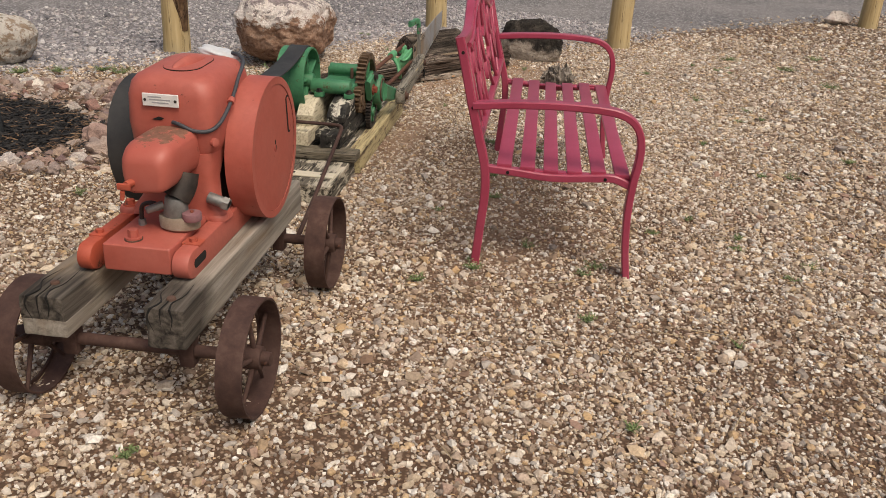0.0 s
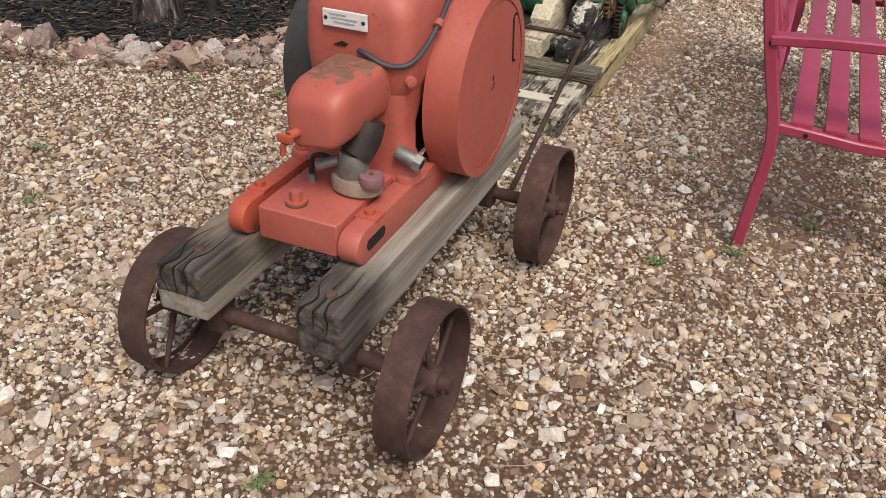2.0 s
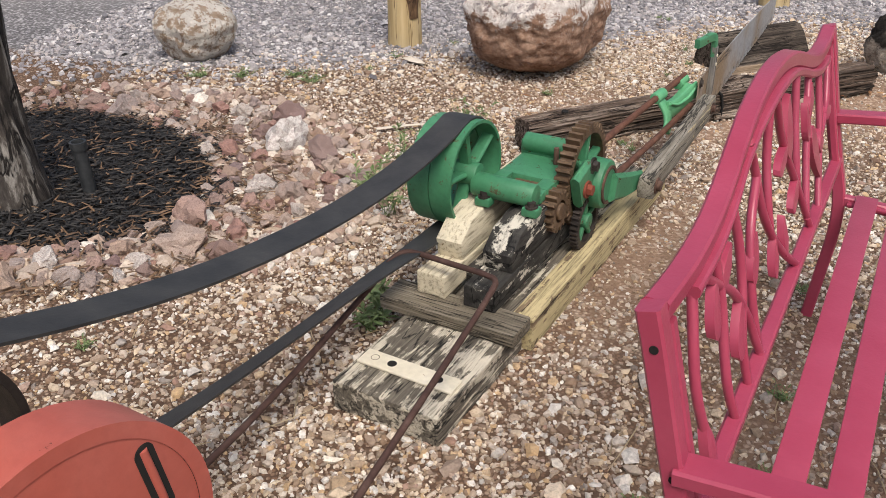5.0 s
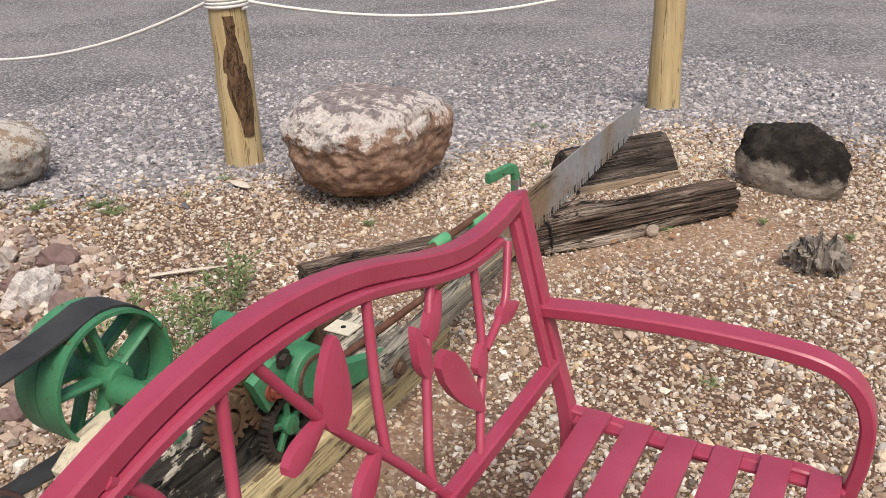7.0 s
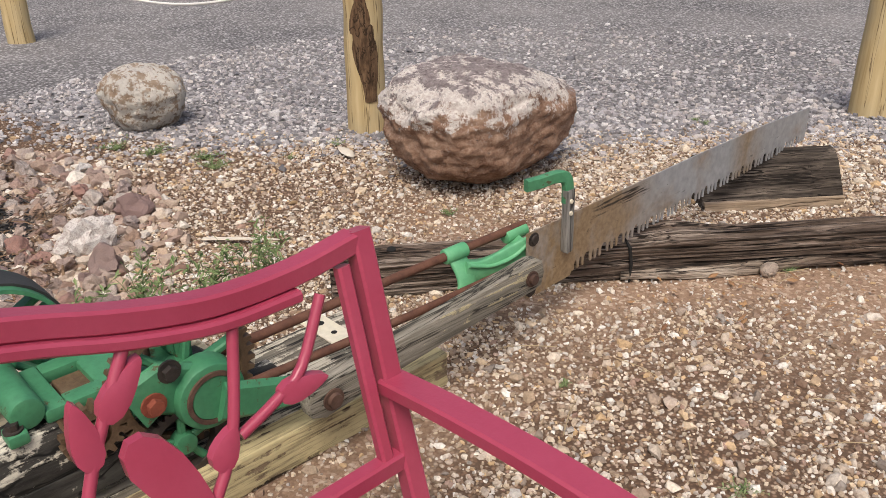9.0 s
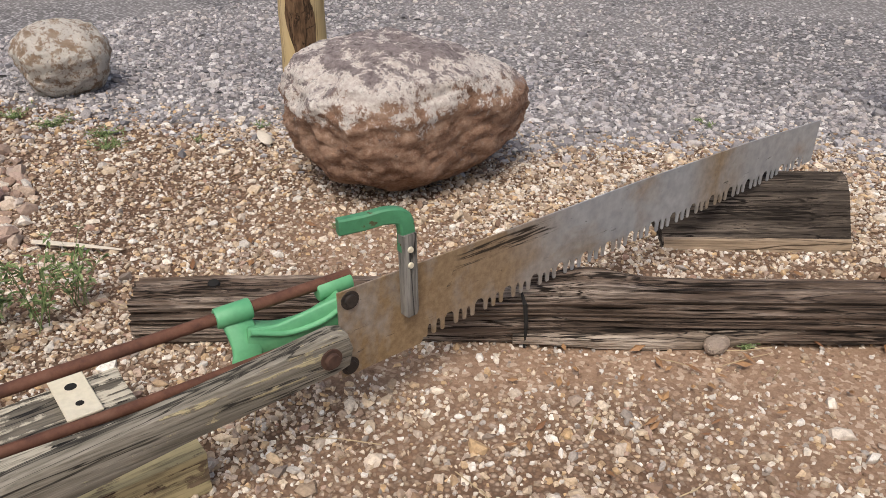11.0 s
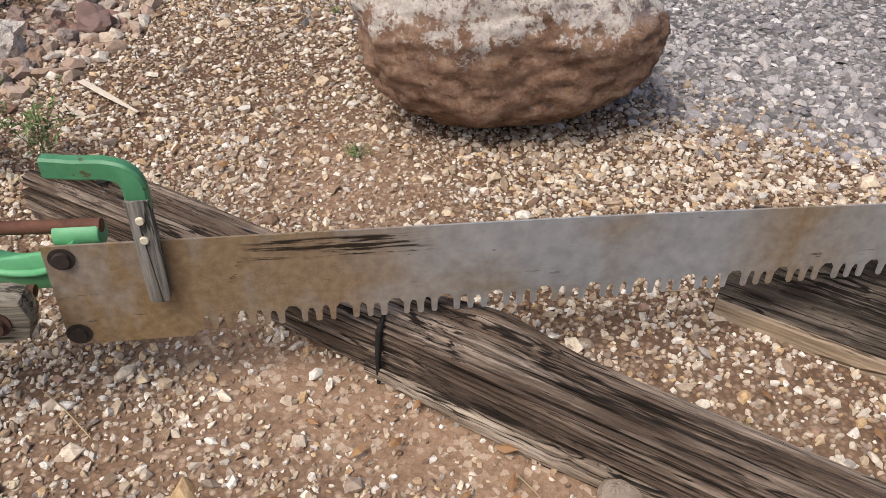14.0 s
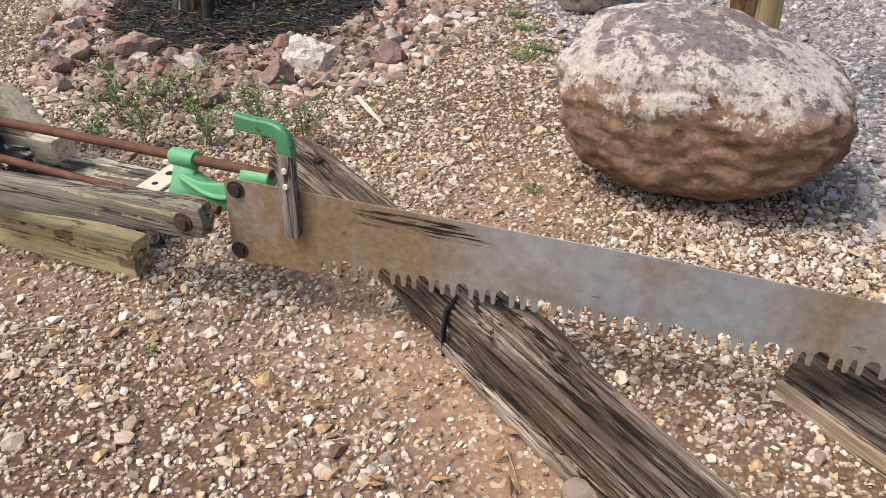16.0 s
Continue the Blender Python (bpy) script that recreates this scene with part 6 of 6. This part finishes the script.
# ---- mulch bed with its trunk, pipe and edging stones ----
def build_bed():
    g = np.random.default_rng(11)
    for name, count, mat, lab, zmax in (("mulch", 9000, M_CHIP, "dark shredded bark mulch in a round bed", 0.025), ("wood_chips", 5200, M_CHIPPALE, "brown dry wood chips scattered on dark mulch", 0.035)):
        verts, faces = [], []
        for _ in range(count):
            a, r = g.uniform(0, 2 * math.pi), math.sqrt(g.uniform(0, 1)) * (1.12 if name == "mulch" else 1.42)
            if name == "wood_chips" and r < 0.9 and g.uniform() < 0.72:
                continue
            x, y = BED.x + 0.92 * r * math.cos(a), BED.y + 0.66 * r * math.sin(a)
            t, ln, w = g.uniform(0, math.pi), g.uniform(0.008, 0.032), g.uniform(0.002, 0.006)
            z, tz = g.uniform(0.0, zmax), g.normal(0, 0.3)
            d, e = (math.cos(t) * ln, math.sin(t) * ln), (-math.sin(t) * w, math.cos(t) * w)
            k = len(verts)
            for sx, sy, up in ((-1, -1, 0), (1, -0.6, 0), (1, 0.7, 0), (-1, 1, 0), (0, 0, 1)):
                verts.append((x + sx * d[0] + sy * e[0], y + sx * d[1] + sy * e[1], z + sx * ln * tz * 0.5 + up * w * 0.9))
            faces += [(k, k + 1, k + 4), (k + 1, k + 2, k + 4), (k + 2, k + 3, k + 4), (k + 3, k, k + 4), (k, k + 3, k + 2, k + 1)]
        me = bpy.data.meshes.new(name)
        me.from_pydata(verts, [], faces)
        me.materials.append(mat)
        tagged(new(name, me), lab, "mulch", "", "stuff")
    # trunk
    tr = thing("juniper_trunk", (-2.66, 4.43, 0), "dark twisted juniper trunk with pale stripped wood in mulch", "tree")
    pts = [(-2.66, 4.43, -0.03), (-2.665, 4.435, 0.1), (-2.69, 4.44, 0.3), (-2.70, 4.45, 0.55), (-2.68, 4.47, 0.9), (-2.66, 4.5, 1.3), (-2.63, 4.52, 1.8)]
    line = smooth_line(pts, 5)
    bm = bmesh.new()
    rows = []
    for i, p in enumerate(line):
        t = i / (len(line) - 1)
        row = []
        for j in range(26):
            a = 2 * math.pi * j / 26
            r = 0.102 * (1.3 - 0.3 * min(1, t * 5)) * (1 - 0.25 * t)
            r *= 1 + 0.22 * noise.noise(Vector((math.cos(a + t * 2) * 2.2, math.sin(a + t * 2) * 2.2, t * 2))) + 0.10 * noise.noise(Vector((math.cos(a) * 6, math.sin(a) * 6, t * 6)))
            row.append(bm.verts.new(p + Vector((r * math.cos(a), r * math.sin(a), 0))))
        rows.append(row)
    for r0, r1 in zip(rows, rows[1:]):
        for j in range(26):
            bm.faces.new((r0[j], r0[(j + 1) % 26], r1[(j + 1) % 26], r1[j]))
    bm.faces.new(rows[0][::-1])
    bm.faces.new(rows[-1])
    part("trunk", bm, M_TRUNK, tr, "", 60)
    pp = thing("standpipe", (-2.49, 4.61, 0), "short black pipe standing upright in dark mulch", "pipe")
    part("pipe_body", cyl((-2.49, 4.61, -0.02), (-2.495, 4.61, 0.19), 0.026, None, 24), M_PIPE, pp, "", 40)
    part("pipe_rim", ring_z(-2.495, 4.61, 0.185, 0.215, 0.032, 0.024), M_PIPE, pp, "", 40)
    part("pipe_bore", cyl((-2.495, 4.61, 0.19), (-2.495, 4.61, 0.192), 0.0245, None, 20), M_HOLE, pp)


def ring_z(x, y, z0, z1, ro, ri, seg=28):
    bm = bmesh.new()
    loops = [[bm.verts.new((x + r * math.cos(2 * math.pi * i / seg), y + r * math.sin(2 * math.pi * i / seg), z)) for i in range(seg)] for z, r in ((z0, ri), (z0, ro), (z1, ro), (z1, ri))]
    for a in range(4):
        for i in range(seg):
            bm.faces.new((loops[a][i], loops[a][(i + 1) % seg], loops[(a + 1) % 4][(i + 1) % seg], loops[(a + 1) % 4][i]))
    return bm


build_bed()


def build_edging():
    rnd = random.Random(9)
    meshes = []
    for i in range(12):
        bm = rock_bm(40 + i, (1.0, rnd.uniform(0.65, 0.9), rnd.uniform(0.6, 0.85)), 3, 0.42, 0, 11)
        me = bpy.data.meshes.new("edging_stone")
        bm.to_mesh(me)
        bm.free()
        me.materials.append(M_EDGING)
        meshes.append(me)
    placed = []

    def put(x, y, r):
        for px, py, pr in placed:
            if math.hypot(px - x, py - y) < 0.8 * (pr + r):
                return
        placed.append((x, y, r))
        ob = new("edging_stone", rnd.choice(meshes))
        ob.location = (x, y, r * 0.32)
        ob.rotation_euler = (rnd.uniform(-0.4, 0.4), rnd.uniform(-0.4, 0.4), rnd.uniform(0, 6.28))
        ob.scale = (r, r, r)
        big = "large rough pink stone edging the mulch bed" if r > 0.075 else "rough pink and cream stone edging the mulch bed"
        tagged(ob, big, "stone", "edging stones")

    put(-2.12, 5.38, 0.125)
    put(-1.96, 4.62, 0.10)
    put(-2.36, 3.93, 0.085)
    for _ in range(3000):
        if len(placed) >= 290:
            break
        a = rnd.uniform(0, 2 * math.pi)
        far = max(0.0, math.cos(a - 0.9))
        k = rnd.uniform(1.0, 1.32 + 0.42 * far)
        x, y = BED.x + 0.92 * k * math.cos(a), BED.y + 0.66 * k * math.sin(a)
        if x < -4.1 or road_at(x, y) > -0.05:
            continue
        put(x, y, rnd.choice((0.03, 0.035, 0.04, 0.045, 0.05, 0.055, 0.065, 0.085)))
    # pink rubble between the bed and the saw
    g = np.random.default_rng(21)
    n = 4600
    a = g.uniform(-2.2, 2.0, n)
    k = 1.0 + g.uniform(0, 1, n) * (0.28 + 0.65 * np.clip(np.cos(a - 0.9), 0, 1))
    xy = np.stack([BED.x + 0.92 * k * np.cos(a), BED.y + 0.66 * k * np.sin(a)], -1)
    ok = (xy[:, 0] < -1.08) & (road_at(xy[:, 0], xy[:, 1]) < -0.1)
    xy = xy[ok]
    scatter("rubble", xy, np.clip(np.exp(g.normal(np.log(0.0155), 0.42, len(xy))), 0.007, 0.05), M_RUBBLE, "pink and cream stone rubble spread round the bed", "rubble", (0.5, 0.9), 0.3, 22)


M_RUBBLE = stone_stuff("pink_rubble", [(0.20, 0.12, 0.09), (0.50, 0.40, 0.32), (0.29, 0.175, 0.14), (0.66, 0.58, 0.48), (0.22, 0.14, 0.11), (0.48, 0.36, 0.26), (0.76, 0.71, 0.63), (0.34, 0.26, 0.22)])
build_edging()


# ---- weeds and litter ----
def weed(name, at, n, height, spread, seed, material=None, leaf=0.03, label="thin grey-green weed growing in gravel"):
    rnd = random.Random(seed)
    bm = bmesh.new()
    at = Vector(at)
    for _ in range(n):
        a, r = rnd.uniform(0, 6.28), rnd.uniform(0, spread * 0.3)
        p = at + Vector((r * math.cos(a), r * math.sin(a), -0.005))
        lean = Vector((rnd.uniform(-1, 1), rnd.uniform(-1, 1), 0)) * spread
        q = p + lean + Vector((0, 0, height * rnd.uniform(0.4, 1)))
        line = [p.lerp(q, t) + Vector((0, 0, 0.12 * height * math.sin(t * 3))) for t in (0, 0.35, 0.7, 1)]
        sweep(line, round_prof(0.0013, 4), None, bm, [1, 0.9, 0.7, 0.4])
        for k in range(int(3 + height * 45)):
            t = rnd.uniform(0.15, 1)
            c = p.lerp(q, t) + Vector((0, 0, 0.12 * height * math.sin(t * 3)))
            d = Vector((rnd.uniform(-1, 1), rnd.uniform(-1, 1), rnd.uniform(-0.2, 0.7))).normalized() * leaf * rnd.uniform(0.5, 1.2)
            s = d.cross(Vector((0, 0, 1))).normalized() * leaf * 0.16
            up = Vector((0, 0, 0.004))
            v = [bm.verts.new(x) for x in (c, c + d * 0.5 + s + up, c + d, c + d * 0.5 - s + up)]
            bm.faces.new(v)
    return single(name, bm, material or M_WEED, label, "weed", "weeds", at)


def build_litter():
    rnd = random.Random(33)
    for i, (x, y, h) in enumerate(((-1.35, 5.02, 0.24), (-1.22, 5.22, 0.30), (-1.45, 5.28, 0.26), (-1.30, 5.42, 0.2), (-1.52, 5.1, 0.2), (-1.12, 5.1, 0.2), (-1.42, 5.72, 0.22), (-1.36, 5.60, 0.26), (-1.47, 5.50, 0.2))):
        weed("weed", (x, y, 0), 9, h, 0.10, 100 + i, None, 0.034, "tall thin grey-green weed growing behind the saw")
    for i, (x, y) in enumerate(((-1.0, 4.42), (-1.03, 4.5), (-0.98, 4.36))):
        weed("weed", (x, y, 0), 8, 0.07, 0.05, 130 + i, None, 0.045, "low leafy green weed beside the plank")
    for i in range(95):
        x, y = rnd.uniform(-2.6, 2.4), rnd.uniform(1.6, 8.4)
        if -1.05 < x < -0.3 and 2.3 < y < 6.0 or bed_at(x, y) < 1.3:
            continue
        weed("weed", (x, y, 0), rnd.randint(8, 18), rnd.uniform(0.012, 0.03), rnd.uniform(0.02, 0.05), 200 + i, None, 0.016, "low tuft of green weed in the gravel")
    for i, (x, y) in enumerate(((-3.2, 5.95), (-3.0, 6.05), (-2.75, 6.2), (-2.6, 6.15), (1.9, 8.3), (2.3, 8.0), (2.7, 8.6), (2.5, 7.4))):
        weed("weed", (x, y, 0), 24, 0.035, 0.09, 300 + i, None, 0.022, "low patch of green weed in the gravel")
    bm = sweep([(-1.87, 5.70, 0.012), (-1.76, 5.80, 0.016), (-1.655, 5.91, 0.010)], rect(0.022, 0.006, 0.002), (1, -1, 0), None, [1.0, 1.0, 0.35])
    single("stick", bm, M_STICKPALE, "pale flat splinter of wood lying on gravel", "stick", "", (-1.76, 5.8, 0), 40)
    bm = rock_bm(61, (0.085, 0.032, 0.014), 2, 0.25, 0, 5)
    bmesh.ops.rotate(bm, verts=bm.verts, matrix=Matrix.Rotation(radians(-12), 3, "Z"))
    bmesh.ops.translate(bm, verts=bm.verts, vec=(-2.29, 6.7, 0.015))
    single("stone_flake", bm, M_STICKPALE, "long pale stone flake lying beside the post", "stone", "", (-2.29, 6.7, 0), 40)
    bm = bmesh.new()
    for _ in range(110):
        x, y = rnd.choice(((-0.15, 7.05), (-0.42, 6.75), (0.05, 7.35), (-0.30, 6.5), (-1.5, 6.2), (0.5, 7.0), (-0.1, 6.8)))
        p = Vector((x + rnd.gauss(0, 0.16), y + rnd.gauss(0, 0.16), rnd.uniform(0.006, 0.018)))
        a, ln = rnd.uniform(0, 6.28), rnd.uniform(0.008, 0.024)
        d, s = Vector((math.cos(a), math.sin(a), rnd.uniform(-0.3, 0.5))) * ln, Vector((-math.sin(a), math.cos(a), rnd.uniform(-0.4, 0.4))) * ln * 0.4
        v = [bm.verts.new(q) for q in (p - d, p + s, p + d, p - s)]
        m2 = bm.verts.new(p + Vector((0, 0, ln * 0.25)))
        for k in range(4):
            bm.faces.new((v[k], v[(k + 1) % 4], m2))
    single("leaf_litter", bm, M_DRYLEAF, "dry curled brown leaves scattered round the log", "leaves", "", None, None, "stuff")
    bm = bmesh.new()
    for _ in range(170):
        p = Vector((rnd.uniform(-2.2, 1.6), rnd.uniform(2.0, 8.2), rnd.uniform(0.004, 0.012)))
        a, ln = rnd.uniform(0, 6.28), rnd.uniform(0.02, 0.09)
        d = Vector((math.cos(a), math.sin(a), rnd.uniform(-0.05, 0.05))) * ln
        sweep([p - d, p + Vector((rnd.uniform(-1, 1), rnd.uniform(-1, 1), 0.3)) * ln * 0.15, p + d], round_prof(0.0016, 4), None, bm, [1, 1, 0.5])
    single("dry_twigs", bm, M_STRAW, "dry straw-coloured twigs scattered on gravel", "twigs", "", None, None, "stuff")


M_STICKPALE = painted("pale_splinter", (0.60, 0.53, 0.43), (0.68, 0.62, 0.53), (0.42, 0.34, 0.25), 0.7, 0.85)
build_litter()
